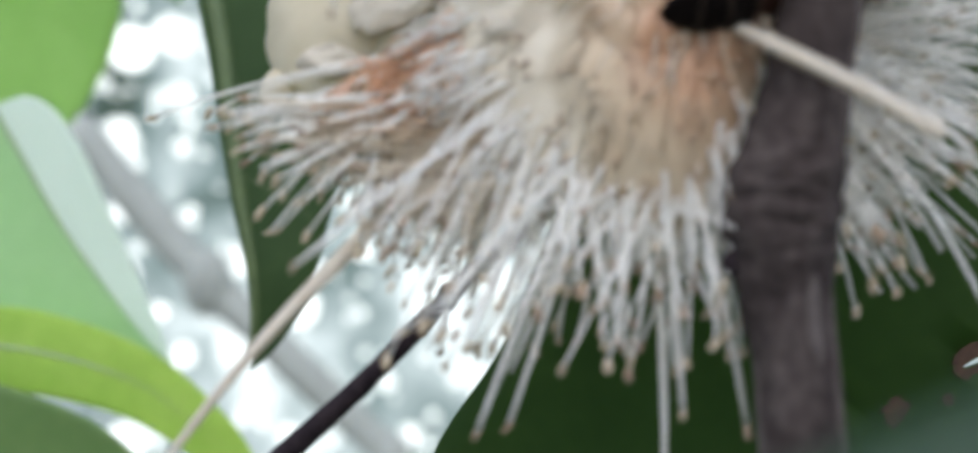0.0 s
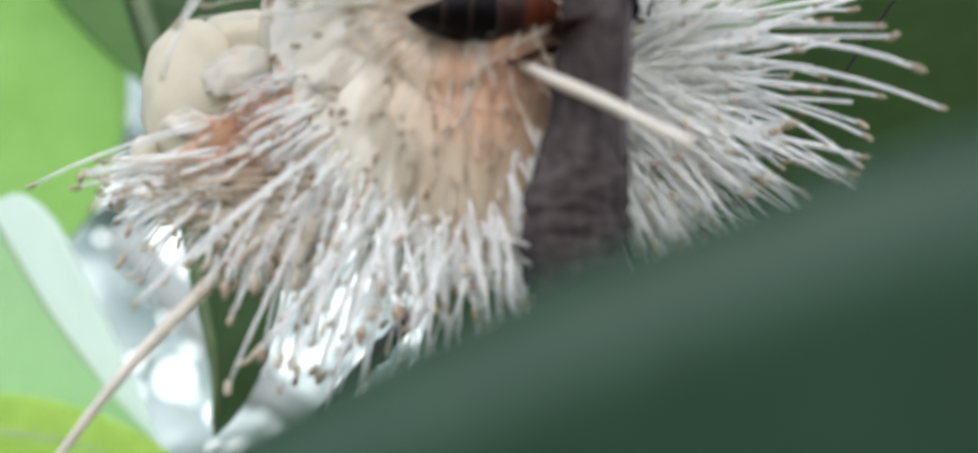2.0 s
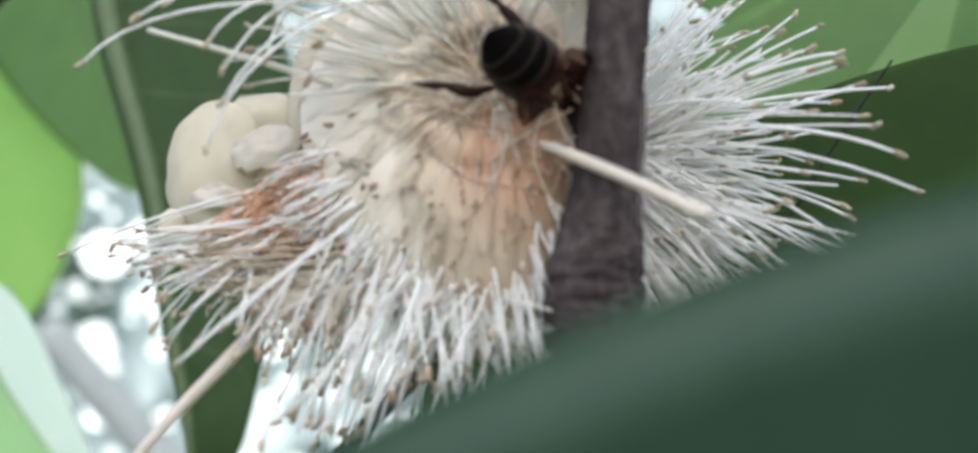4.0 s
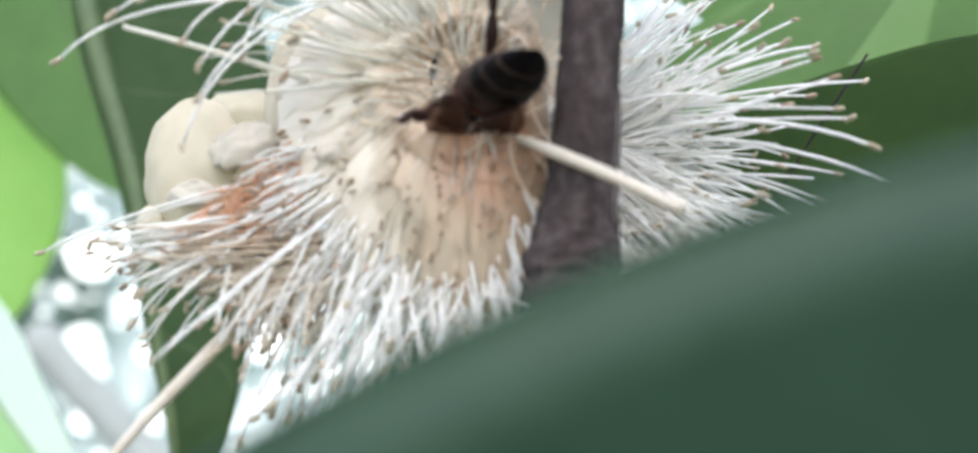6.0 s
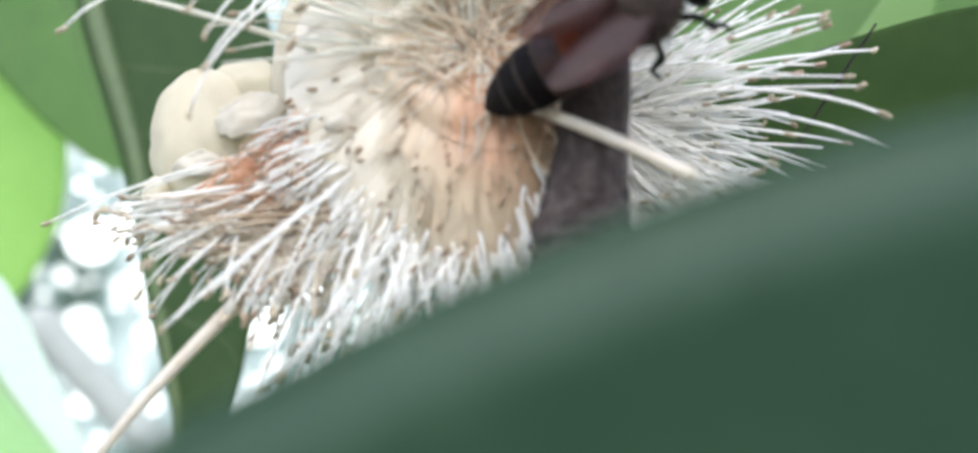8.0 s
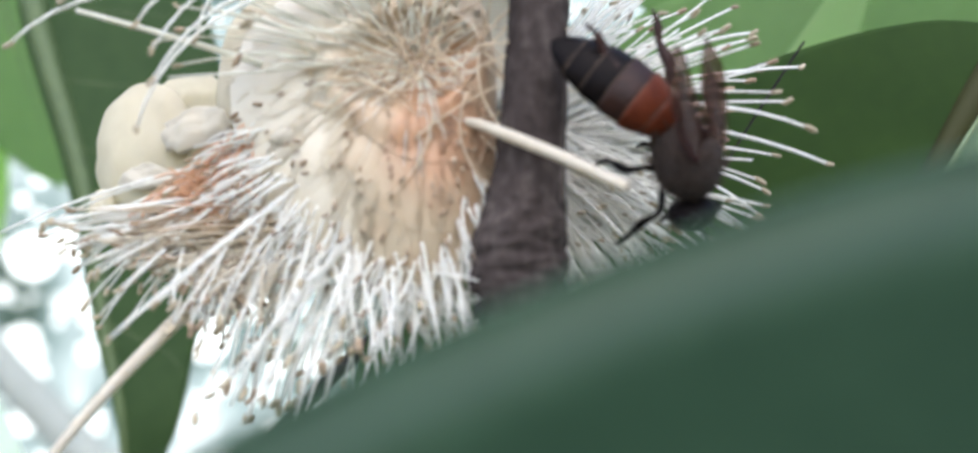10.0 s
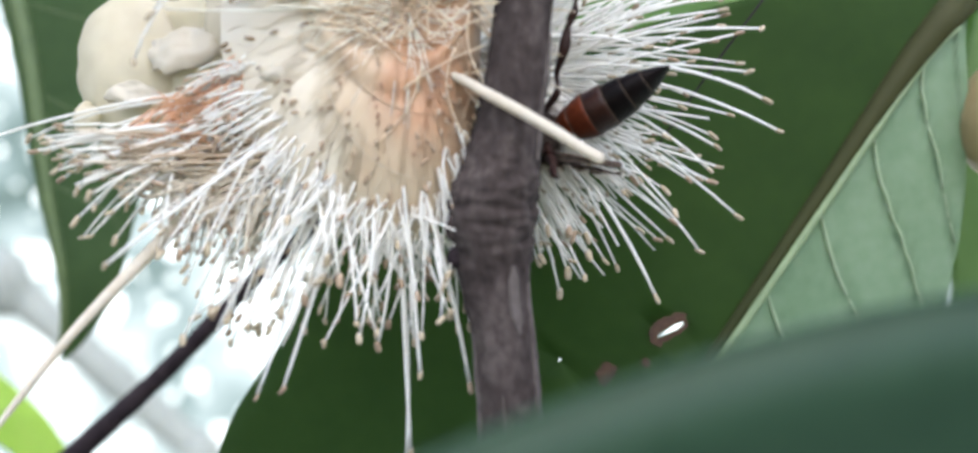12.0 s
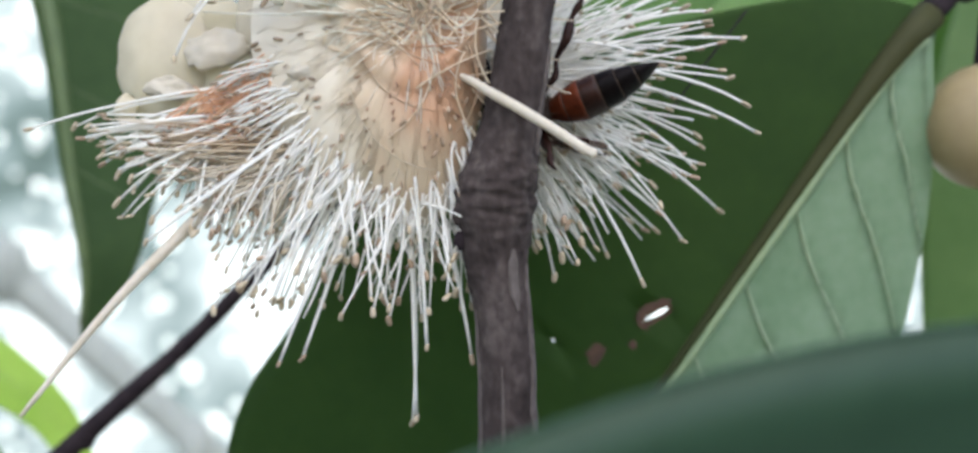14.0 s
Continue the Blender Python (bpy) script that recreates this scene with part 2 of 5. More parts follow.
PETAL = material("petal_cream", [(0.3, (0.5887, 0.5375, 0.412)), (0.7, (0.7167, 0.6636, 0.535))], rough=0.6, spec=0.2, scale=250, bump=0.1, through=0.45,
                 through_colour=(0.9, 0.85, 0.6))
PETAL_CREAM = material("petal_ivory", [(0.3, (0.504, 0.4437, 0.312)), (0.7, (0.594, 0.5307, 0.392))], rough=0.7, spec=0.15, scale=420, bump=0.35, through=0.15,
                       through_colour=(0.9, 0.8, 0.6), stretch=(2.5, 1, 0.6))
PETAL_WHITE = material("petal_white", [(0.3, (0.552, 0.504, 0.3956)), (0.7, (0.644, 0.594, 0.4816))], rough=0.6, spec=0.2, scale=250, bump=0.1, through=0.3,
                       through_colour=(0.9, 0.88, 0.8))
DISC = material("flower_disc", [(0.3, (0.60, 0.32, 0.17)), (0.55, (0.80, 0.53, 0.32)), (0.75, (0.88, 0.71, 0.52))], rough=0.6, scale=500,
                bump=1.0, stretch=(0.5, 1.5, 1.5), distance=0.0005)
BUD = material("bud_cream", [(0.3, (0.2925, 0.223, 0.1102)), (0.7, (0.3729, 0.2938, 0.1582))], rough=0.45, scale=200, bump=0.15, through=0.15,
               through_colour=(0.85, 0.75, 0.4))
BEE_DARK = material("bee_black", [(0.3, (0.003, 0.0025, 0.0025)), (0.7, (0.009, 0.0065, 0.006))], rough=0.3, spec=0.05, scale=2500, bump=0.3)
BEE_AMBER = material("bee_amber", [(0.3, (0.0608, 0.0137, 0.0064)), (0.7, (0.1404, 0.0322, 0.0121))], rough=0.4, spec=0.12, scale=1500, bump=0.3, through=0.1,
                     through_colour=(0.5, 0.15, 0.04))
BEE_BROWN = material("bee_brown", [(0.3, (0.010, 0.005, 0.004)), (0.7, (0.04, 0.014, 0.008))], rough=0.4, spec=0.2, scale=1500, bump=0.3)
BEE_LEG = material("bee_leg", [(0.3, (0.012, 0.006, 0.005)), (0.7, (0.045, 0.018, 0.012))], rough=0.5, spec=0.2, scale=2500, bump=0.5)
BEE_BAND = material("bee_band", [(0.3, (0.0378, 0.0231, 0.0143)), (0.7, (0.0798, 0.0525, 0.0336))], rough=0.7, scale=2500, bump=0.5)
BEE_FUR = material("bee_fur", [(0.3, (0.012, 0.008, 0.006)), (0.7, (0.04, 0.024, 0.016))], rough=0.9, scale=2500, bump=1.0)


def filament_material(name, heart, size, soft=0.0):
    """Filaments that are orange round the flower's heart (millimetres in the flower's space), cream about it and white at the ends;
    size: the half widths of the cream part along x, y and z."""
    m = bpy.data.materials.new(name)
    m.use_nodes = True
    nt = m.node_tree
    n, l = nt.nodes, nt.links
    b = n["Principled BSDF"]
    co = n.new("ShaderNodeTexCoord")
    off = n.new("ShaderNodeVectorMath")
    off.operation = "SUBTRACT"
    off.inputs[1].default_value = V(heart) * MM
    l.new(co.outputs["Object"], off.inputs[0])
    by = n.new("ShaderNodeVectorMath")
    by.operation = "DIVIDE"
    by.inputs[1].default_value = V(size) * MM
    l.new(off.outputs[0], by.inputs[0])
    di = n.new("ShaderNodeVectorMath")
    di.operation = "LENGTH"
    l.new(by.outputs[0], di.inputs[0])
    no = n.new("ShaderNodeTexNoise")
    no.inputs["Scale"].default_value, no.inputs["Detail"].default_value = 420, 4
    l.new(co.outputs["Object"], no.inputs["Vector"])
    ge = n.new("ShaderNodeNewGeometry")
    ad = n.new("ShaderNodeMath")
    ad.operation = "MULTIPLY_ADD"
    ad.inputs[1].default_value = 1.1
    l.new(no.outputs[0], ad.inputs[0])
    l.new(di.outputs["Value"], ad.inputs[2])
    ad2 = n.new("ShaderNodeMath")
    ad2.operation = "MULTIPLY_ADD"
    ad2.inputs[1].default_value = 0.2
    l.new(ge.outputs["Random Per Island"], ad2.inputs[0])
    l.new(ad.outputs[0], ad2.inputs[2])
    mr = n.new("ShaderNodeMapRange")
    mr.inputs[1].default_value, mr.inputs[2].default_value = 0.85, 1.85
    l.new(ad2.outputs[0], mr.inputs[0])
    cr = n.new("ShaderNodeValToRGB")
    e = cr.color_ramp.elements
    e[0].position, e[0].color = 0.0, (0.50, 0.285, 0.16, 1)
    e[1].position, e[1].color = 1.0, (0.74, 0.665, 0.52, 1)
    k = e.new(0.3)
    k.color = (0.51, 0.37, 0.24, 1)
    k = e.new(0.6)
    k.color = (0.58, 0.46, 0.31, 1)
    k = e.new(0.84)
    k.color = (0.57, 0.49, 0.352, 1)
    l.new(mr.outputs[0], cr.inputs[0])
    l.new(cr.outputs[0], b.inputs["Base Color"])
    b.inputs["Roughness"].default_value = 0.45
    if soft:
        b.inputs["Subsurface Weight"].default_value = soft
        b.inputs["Subsurface Radius"].default_value = (1.0, 0.75, 0.5)
        b.inputs["Subsurface Scale"].default_value = 0.0012
    tr = n.new("ShaderNodeBsdfTranslucent")
    l.new(cr.outputs[0], tr.inputs["Color"])
    ms = n.new("ShaderNodeMixShader")
    ms.inputs[0].default_value = 0.1 if soft else 0.25
    l.new(b.outputs[0], ms.inputs[1])
    l.new(tr.outputs[0], ms.inputs[2])
    l.new(ms.outputs[0], n["Material Output"].inputs["Surface"])
    return m


FIL_MAIN = filament_material("filament_main", (1.9, -8.8, -2.4), (4.9, 9.0, 7.2))
DOME = filament_material("flower_dome", (1.9, -8.8, -2.4), (4.9, 9.0, 7.2), 0.05)
FIL_SIDE = filament_material("filament_side", (1.2, -7.0, -2.0), (4.4, 6.0, 3.0))


def wing_material():
    m = bpy.data.materials.new("bee_wing")
    m.use_nodes = True
    nt = m.node_tree
    b = nt.nodes["Principled BSDF"]
    b.inputs["Base Color"].default_value = (0.058, 0.027, 0.024, 1)
    b.inputs["Roughness"].default_value = 0.25
    tp = nt.nodes.new("ShaderNodeBsdfTransparent")
    tp.inputs[0].default_value = (0.72, 0.62, 0.58, 1)
    ms = nt.nodes.new("ShaderNodeMixShader")
    tex = nt.nodes.new("ShaderNodeTexNoise")
    tex.inputs["Scale"].default_value = 900
    mr = nt.nodes.new("ShaderNodeMapRange")
    mr.inputs[3].default_value, mr.inputs[4].default_value = 0.22, 0.42
    nt.links.new(tex.outputs[0], mr.inputs[0])
    nt.links.new(mr.outputs[0], ms.inputs[0])
    nt.links.new(tp.outputs[0], ms.inputs[1])
    nt.links.new(b.outputs[0], ms.inputs[2])
    nt.links.new(ms.outputs[0], nt.nodes["Material Output"].inputs["Surface"])
    return m


WING = wing_material()


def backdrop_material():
    """Far sunlit foliage and sky, all out of focus, on a glowing sheet: pale discs of light painted over grey-green."""
    m = bpy.data.materials.new("far_foliage_glow")
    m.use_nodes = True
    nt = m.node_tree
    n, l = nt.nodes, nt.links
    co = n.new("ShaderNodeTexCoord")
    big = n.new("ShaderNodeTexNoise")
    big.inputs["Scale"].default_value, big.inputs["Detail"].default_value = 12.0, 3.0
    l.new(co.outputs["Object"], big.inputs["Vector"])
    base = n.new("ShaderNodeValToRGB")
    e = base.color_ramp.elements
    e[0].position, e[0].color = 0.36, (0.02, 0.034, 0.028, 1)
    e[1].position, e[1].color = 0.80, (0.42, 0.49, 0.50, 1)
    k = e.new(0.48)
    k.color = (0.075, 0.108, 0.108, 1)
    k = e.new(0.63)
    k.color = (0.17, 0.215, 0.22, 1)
    # the glow is painted brighter towards the bottom
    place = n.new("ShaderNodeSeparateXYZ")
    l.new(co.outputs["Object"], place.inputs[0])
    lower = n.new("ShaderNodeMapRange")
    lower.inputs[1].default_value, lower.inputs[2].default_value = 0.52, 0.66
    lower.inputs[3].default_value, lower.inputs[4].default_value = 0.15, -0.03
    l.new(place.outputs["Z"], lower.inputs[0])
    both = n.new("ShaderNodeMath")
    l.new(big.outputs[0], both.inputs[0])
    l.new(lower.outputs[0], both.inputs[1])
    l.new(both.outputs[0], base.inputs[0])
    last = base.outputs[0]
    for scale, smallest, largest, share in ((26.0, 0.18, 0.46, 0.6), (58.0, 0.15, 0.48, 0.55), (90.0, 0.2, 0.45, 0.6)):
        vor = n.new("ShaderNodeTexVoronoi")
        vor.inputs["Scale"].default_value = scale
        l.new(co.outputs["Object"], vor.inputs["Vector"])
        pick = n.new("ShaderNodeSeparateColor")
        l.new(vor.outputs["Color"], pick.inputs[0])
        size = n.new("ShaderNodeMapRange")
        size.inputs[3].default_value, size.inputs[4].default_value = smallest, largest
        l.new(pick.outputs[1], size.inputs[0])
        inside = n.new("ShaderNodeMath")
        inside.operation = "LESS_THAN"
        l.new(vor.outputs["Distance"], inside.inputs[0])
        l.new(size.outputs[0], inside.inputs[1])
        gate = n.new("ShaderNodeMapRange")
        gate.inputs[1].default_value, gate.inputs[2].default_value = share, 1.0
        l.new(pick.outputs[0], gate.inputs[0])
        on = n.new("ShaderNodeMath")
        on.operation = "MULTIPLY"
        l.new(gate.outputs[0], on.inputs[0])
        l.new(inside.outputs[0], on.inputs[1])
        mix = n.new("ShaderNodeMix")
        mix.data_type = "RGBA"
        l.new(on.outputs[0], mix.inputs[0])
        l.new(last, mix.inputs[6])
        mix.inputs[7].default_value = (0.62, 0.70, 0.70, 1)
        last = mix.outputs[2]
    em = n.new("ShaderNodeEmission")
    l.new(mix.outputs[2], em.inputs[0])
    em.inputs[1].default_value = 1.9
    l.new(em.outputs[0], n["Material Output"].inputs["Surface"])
    return m


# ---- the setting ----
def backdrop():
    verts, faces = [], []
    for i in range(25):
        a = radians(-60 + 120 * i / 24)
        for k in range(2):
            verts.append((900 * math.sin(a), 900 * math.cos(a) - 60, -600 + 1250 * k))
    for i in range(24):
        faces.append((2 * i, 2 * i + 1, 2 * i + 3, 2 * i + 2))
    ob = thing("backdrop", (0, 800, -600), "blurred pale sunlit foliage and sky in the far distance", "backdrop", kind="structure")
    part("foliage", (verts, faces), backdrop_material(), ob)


def ground():
    # unseen sheet, kept pale so that it throws light up at the flower
    bounce_ground = material("bounce_ground", [(0.3, (0.16, 0.16, 0.12)), (0.7, (0.28, 0.27, 0.22))], rough=0.95, scale=6, bump=0.5, distance=0.01)
    n, size = 12, 60.0
    verts = [((i / n - 0.5) * size, (k / n - 0.5) * size, -1.6) for i in range(n + 1) for k in range(n + 1)]
    faces = [(i * (n + 1) + k, (i + 1) * (n + 1) + k, (i + 1) * (n + 1) + k + 1, i * (n + 1) + k + 1) for i in range(n) for k in range(n)]
    me = bpy.data.meshes.new("ground")
    me.from_pydata(verts, [], faces)
    me.materials.append(bounce_ground)
    tagged(new("ground", me), "unseen pale ground far below the branch, added to bounce light", "ground", kind="structure")


# ---- leaves ----
def leaf(name, label, rib, wide, mats, fold=(0, 0), out=(1, 0, 0), curl=0.0, wave=0.0, thick=0.28, veins=0, rib_r=0.5, rib_mat=None,
         vein_mat=None, blunt=(0.6, 0.6), n=36, m=10, lift=0.0, vein_side=(1, -1), seed=1, holes=(), stains=(), vein_r=0.22, quilt=0.0, flare=0.0, dent=0.0):
    """A leaf: rib is its midrib's line from base to tip, wide the half widths on both sides, out the way to its right side;
    fold turns each half about the rib (degrees)."""
    rng = random.Random(seed)
    line = smooth_line(rib, 12)
    cum = [0.0]
    for a, b in zip(line, line[1:]):
        cum.append(cum[-1] + (b - a).length)
    total = cum[-1]

    def at_u(u):
        d = u * total
        for i in range(len(line) - 1):
            if cum[i + 1] >= d:
                f = (d - cum[i]) / max(cum[i + 1] - cum[i], 1e-9)
                return line[i].lerp(line[i + 1], f), (line[i + 1] - line[i]).normalized()
        return line[-1], (line[-1] - line[-2]).normalized()

    def spot(u, s, v):
        """The place at u along the rib, v (0 to 1) across the half s (+1 or -1)."""
        p, d = at_u(u)
        side = V(out)
        side = (side - d * side.dot(d)).normalized() * s
        nor = V(d.cross(V(out))).normalized()
        ang = radians(fold[0] if s > 0 else fold[1])
        bl = blunt[0] if s > 0 else blunt[1]
        half = (wide[0] if s > 0 else wide[1]) * (math.sin(math.pi * min(1, u) ** bl) ** 0.75 if 0 < u < 1 else 0.0)
        if s < 0:
            half -= dent * math.exp(-((u - 0.54) / 0.09) ** 2)
        half = max(half, 0.05)
        way = side * math.cos(ang) + nor * math.sin(ang)
        q = p + way * half * v
        q += nor * (curl * v * v * half + wave * math.sin(u * 19 + s) * v * v + lift * math.sin(v * math.pi))
        if quilt and s > 0:
            q -= nor * quilt * (1 - ((u - 0.045 - 0.10 * v - 0.03 * v * v - 0.006 * math.sin(6.3 * v)) * veins / 0.8) % 1.0) ** 2 * min(1.0, 3 * v)
        q += nor * 0.12 * noise.noise(q * 0.15) * v
        return q, nor

    verts, faces = [], []
    cols = [(-1, k / m) for k in range(m, 0, -1)] + [(1, k / (3 * m if quilt else m)) for k in range((3 * m if quilt else m) + 1)]
    w = len(cols)
    for layer in (0.5, -0.5):
        for i in range(n + 1):
            for s, v in cols:
                q, nor = spot(i / n, s, v)
                verts.append(q + nor * thick * layer)
    off = (n + 1) * w
    gone, walls, spots = set(), [], []
    for place, length, width, ang in holes:
        c = min(range(off), key=lambda q: (verts[q] - V(place)).length)
        nor = (verts[c] - verts[off + c]).normalized()
        e1 = (V((math.cos(radians(ang)), 0, math.sin(radians(ang)))))
        e1 = (e1 - nor * e1.dot(nor)).normalized()
        e2 = nor.cross(e1)
        ring = [c + 1, c + w + 1, c + w, c + w - 1, c - 1, c - w - 1, c - w, c - w + 1]
        mid = V(place) - nor * (V(place) - verts[c]).dot(nor)
        base_ang = math.atan2((verts[ring[0]] - verts[c]).dot(e2), (verts[ring[0]] - verts[c]).dot(e1))
        turn = 1 if (verts[ring[2]] - verts[c]).dot(e2 * math.cos(base_ang) - e1 * math.sin(base_ang)) > 0 else -1
        for k, q in enumerate(ring):
            a = base_ang + turn * k * math.pi / 4
            d = e1 * math.cos(a) * length * rng.uniform(0.8, 1.2) + e2 * math.sin(a) * width * rng.uniform(0.7, 1.3)
            verts[q], verts[off + q] = mid + d, mid + d - nor * thick
        gone |= {c, c - 1, c - w, c - w - 1}
        walls += [(ring[k], ring[(k + 1) % 8], off + ring[(k + 1) % 8], off + ring[k]) for k in range(8)]
        if length > 0.5:
            spots.append((mid, e1, e2, nor, length, width))
    for i in range(n):
        for k in range(w - 1):
            a = i * w + k
            if a in gone:
                continue
            faces.append((a, a + 1, a + w + 1, a + w))
            faces.append((off + a, off + a + w, off + a + w + 1, off + a + 1))
        for k in (0, w - 1):
            a = i * w + k
            q = (a, a + w, off + a + w, off + a)
            faces.append(q if k == 0 else q[::-1])
    faces += walls
    ob = thing(name, rib[0], label, "leaf", "leaves round the flowers")
    for mid, e1, e2, nor, length, width in spots:
        rim_v, rim_f = [], []
        for k in range(24):
            a = 2 * math.pi * k / 24
            inner = e1 * math.cos(a) * length * 1.05 + e2 * math.sin(a) * width * 1.1
            outer = e1 * math.cos(a) * (length + 0.55 + 0.3 * noise.noise(V((math.cos(a) * 2, math.sin(a) * 2, 3)))) + e2 * math.sin(a) * (width + 0.75 + 0.3 * noise.noise(V((math.cos(a) * 2, math.sin(a) * 2, 8))))
            rim_v += [mid + inner + nor * 0.06, mid + outer + nor * 0.05]
        for k in range(24):
            a, b = 2 * k, 2 * ((k + 1) % 24)
            rim_f.append((a, a + 1, b + 1, b))
        part("scar", (rim_v, rim_f), NECROSIS, ob, "dry brown rim of an insect hole")
    for place, size in stains:
        c = min(range(off), key=lambda q: (verts[q] - V(place)).length)
        nor = (verts[c] - verts[off + c]).normalized()
        e1 = nor.orthogonal().normalized()
        e2 = nor.cross(e1)
        mid = V(place) - nor * (V(place) - verts[c]).dot(nor) + nor * 0.06
        ring = [mid + (e1 * math.cos(a) + e2 * math.sin(a)) * size * (1 + 0.4 * noise.noise(V((math.cos(a) * 1.7, math.sin(a) * 1.7, size)))) for a in (2 * math.pi * k / 20 for k in range(20))]
        part("stain", ([mid + nor * 0.03] + ring, [(0, 1 + k, 1 + (k + 1) % 20) for k in range(20)]), NECROSIS, ob, "brown spot")
    blade = part("blade", (verts, faces), list(mats), ob)
    # halves get separate materials, so shade and light sit in their colours
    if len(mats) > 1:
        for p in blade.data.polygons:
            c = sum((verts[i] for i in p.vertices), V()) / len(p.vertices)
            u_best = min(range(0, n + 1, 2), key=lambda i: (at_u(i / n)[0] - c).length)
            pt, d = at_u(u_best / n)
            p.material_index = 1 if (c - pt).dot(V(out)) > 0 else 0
    if rib_mat:
        pts = [at_u(0.98 * i / 30)[0] for i in range(31)]
        part("midrib", tube(pts, [rib_r * (1 - 0.75 * i / 30) + flare * math.exp(-i / 4.5) for i in range(31)], 8), rib_mat, ob, "raised midrib")
    for i in range(veins):
        for s in vein_side:
            u0 = 0.045 + 0.8 * (i + (0.0 if quilt else rng.uniform(-0.12, 0.12))) / veins
            pts = []
            for k in range(15):
                v = 0.04 + k / 14 * 0.92
                pts.append(spot(min(u0 + 0.10 * v + 0.03 * v * v + 0.006 * math.sin(6.3 * v), 0.99), s, v)[0])
            nor = spot(u0, s, 0.3)[1]
            part("vein", tube([p + nor * (0.12 + 0.6 * quilt) for p in pts], [vein_r * (1 - 0.6 * k / 14) * min(1.0, 0.35 + 0.3 * k) for k in range(15)], 6), vein_mat, ob)
    return ob


# ---- woody things ----
def stem():
    """The upright twig before the flower, with a swollen node."""
    ob = thing("twig", (2.2, -6, -60), "rough grey-brown woody twig with a swollen node beside the flower", "twig")
    # height, middle x, half width
    prof = [(-60, 3.4, 1.7), (-30, 2.6, 1.65), (-11, 2.15, 1.55), (-8, 2.05, 1.5), (-5, 1.85, 1.55), (-3, 1.55, 1.62), (-1, 1.4, 1.85), (0.6, 1.45, 2.1),
            (2.2, 1.5, 2.12), (3.3, 1.75, 1.9), (5, 2.1, 1.62), (7, 2.4, 1.5), (10, 2.82, 1.42), (13, 3.25, 1.42), (18, 3.75, 1.4), (30, 4.6, 1.35), (60, 6.5, 1.3)]
    rows = smooth_line([(x, r, z) for z, x, r in prof], 26)
    sides = 56
    verts, faces = [], []
    for x, r, z in rows:
        for k in range(sides):
            a = 2 * math.pi * k / sides
            c, s = math.cos(a), math.sin(a)
            p = V((c * 1.2, s * 1.2, z * 0.5))
            rr = r * (1 + 0.07 * noise.noise(p * 1.1) + 0.05 * noise.noise(V((c * 4, s * 4, z * 1.3))) + 0.035 * noise.noise(V((c * 9, s * 9, z * 3)))
                      + math.exp(-((z - 1.2) / 2.2) ** 2) * (0.10 * noise.noise(V((c * 2.5, s * 2.5, z * 2.4 + 9))) - 0.035 * max(0.0, math.sin(z * 4.2 + 1.5 * c)) ** 3))
            verts.append(V((x + c * rr, -5.6 + s * rr, z)))
    for i in range(len(rows) - 1):
        for k in range(sides):
            a, b = i * sides + k, i * sides + (k + 1) % sides
            faces.append((a, b, b + sides, a + sides))
    part("wood", (verts, faces), BARK, ob)
    # leaf scars, bud stumps and peeling bark
    part("bud_scar", ball((-0.35, -5.9, -1.0), (0.42, 0.5, 0.6), (0.4, 0, 1)), BARK_DARK, ob, "dark dry bud scar")
    part("bud_scar", ball((-0.5, -6.1, 0.4), (0.35, 0.4, 0.7), (0.2, 0, 1)), BARK, ob, "dry bud stump")
    # angle and half angle (degrees), from and to height
    for seed, (mid, half, low, high) in enumerate(((-28, 15, -44, -2.2), (-158, 11, -44, -4.6), (-62, 12, -4.6, -1.4), (-100, 7, -30, -7.5), (-20, 9, 3.5, 9.5))):
        fv, ff = [], []
        n = max(8, int((high - low) * 2.2))
        for i in range(n + 1):
            z = low + (high - low) * i / n
            x, r = next((q.x + (w.x - q.x) * (z - q.z) / (w.z - q.z), q.y + (w.y - q.y) * (z - q.z) / (w.z - q.z)) for q, w in zip(rows, rows[1:]) if q.z <= z <= w.z)
            taper = min(1.0, 4 * i / n, 4 * (n - i) / n) * 0.8 + 0.2
            for k in range(7):
                f = k / 6 * 2 - 1
                wob = 0.35 * noise.noise(V((z * 0.8, seed * 7, 1 if f > 0 else 5)))
                a = radians(mid + half * taper * (f * (1 + wob)))
                rr = r * (1.0 + 0.07 * noise.noise(V((math.cos(a) * 1.2, math.sin(a) * 1.2, z * 0.5)) * 1.1)) + 0.10 + 0.10 * abs(f) ** 3
                if abs(f) > 0.99:
                    rr = r * 0.93
                fv.append(V((x + math.cos(a) * rr, -5.6 + math.sin(a) * rr, z)))
        for i in range(n):
            for k in range(6):
                q = i * 7 + k
                ff.append((q, q + 1, q + 8, q + 7))
        part("bark_flake", (fv, ff), BARK_FLAKE, ob, "pale peeling strip of bark")
    return ob


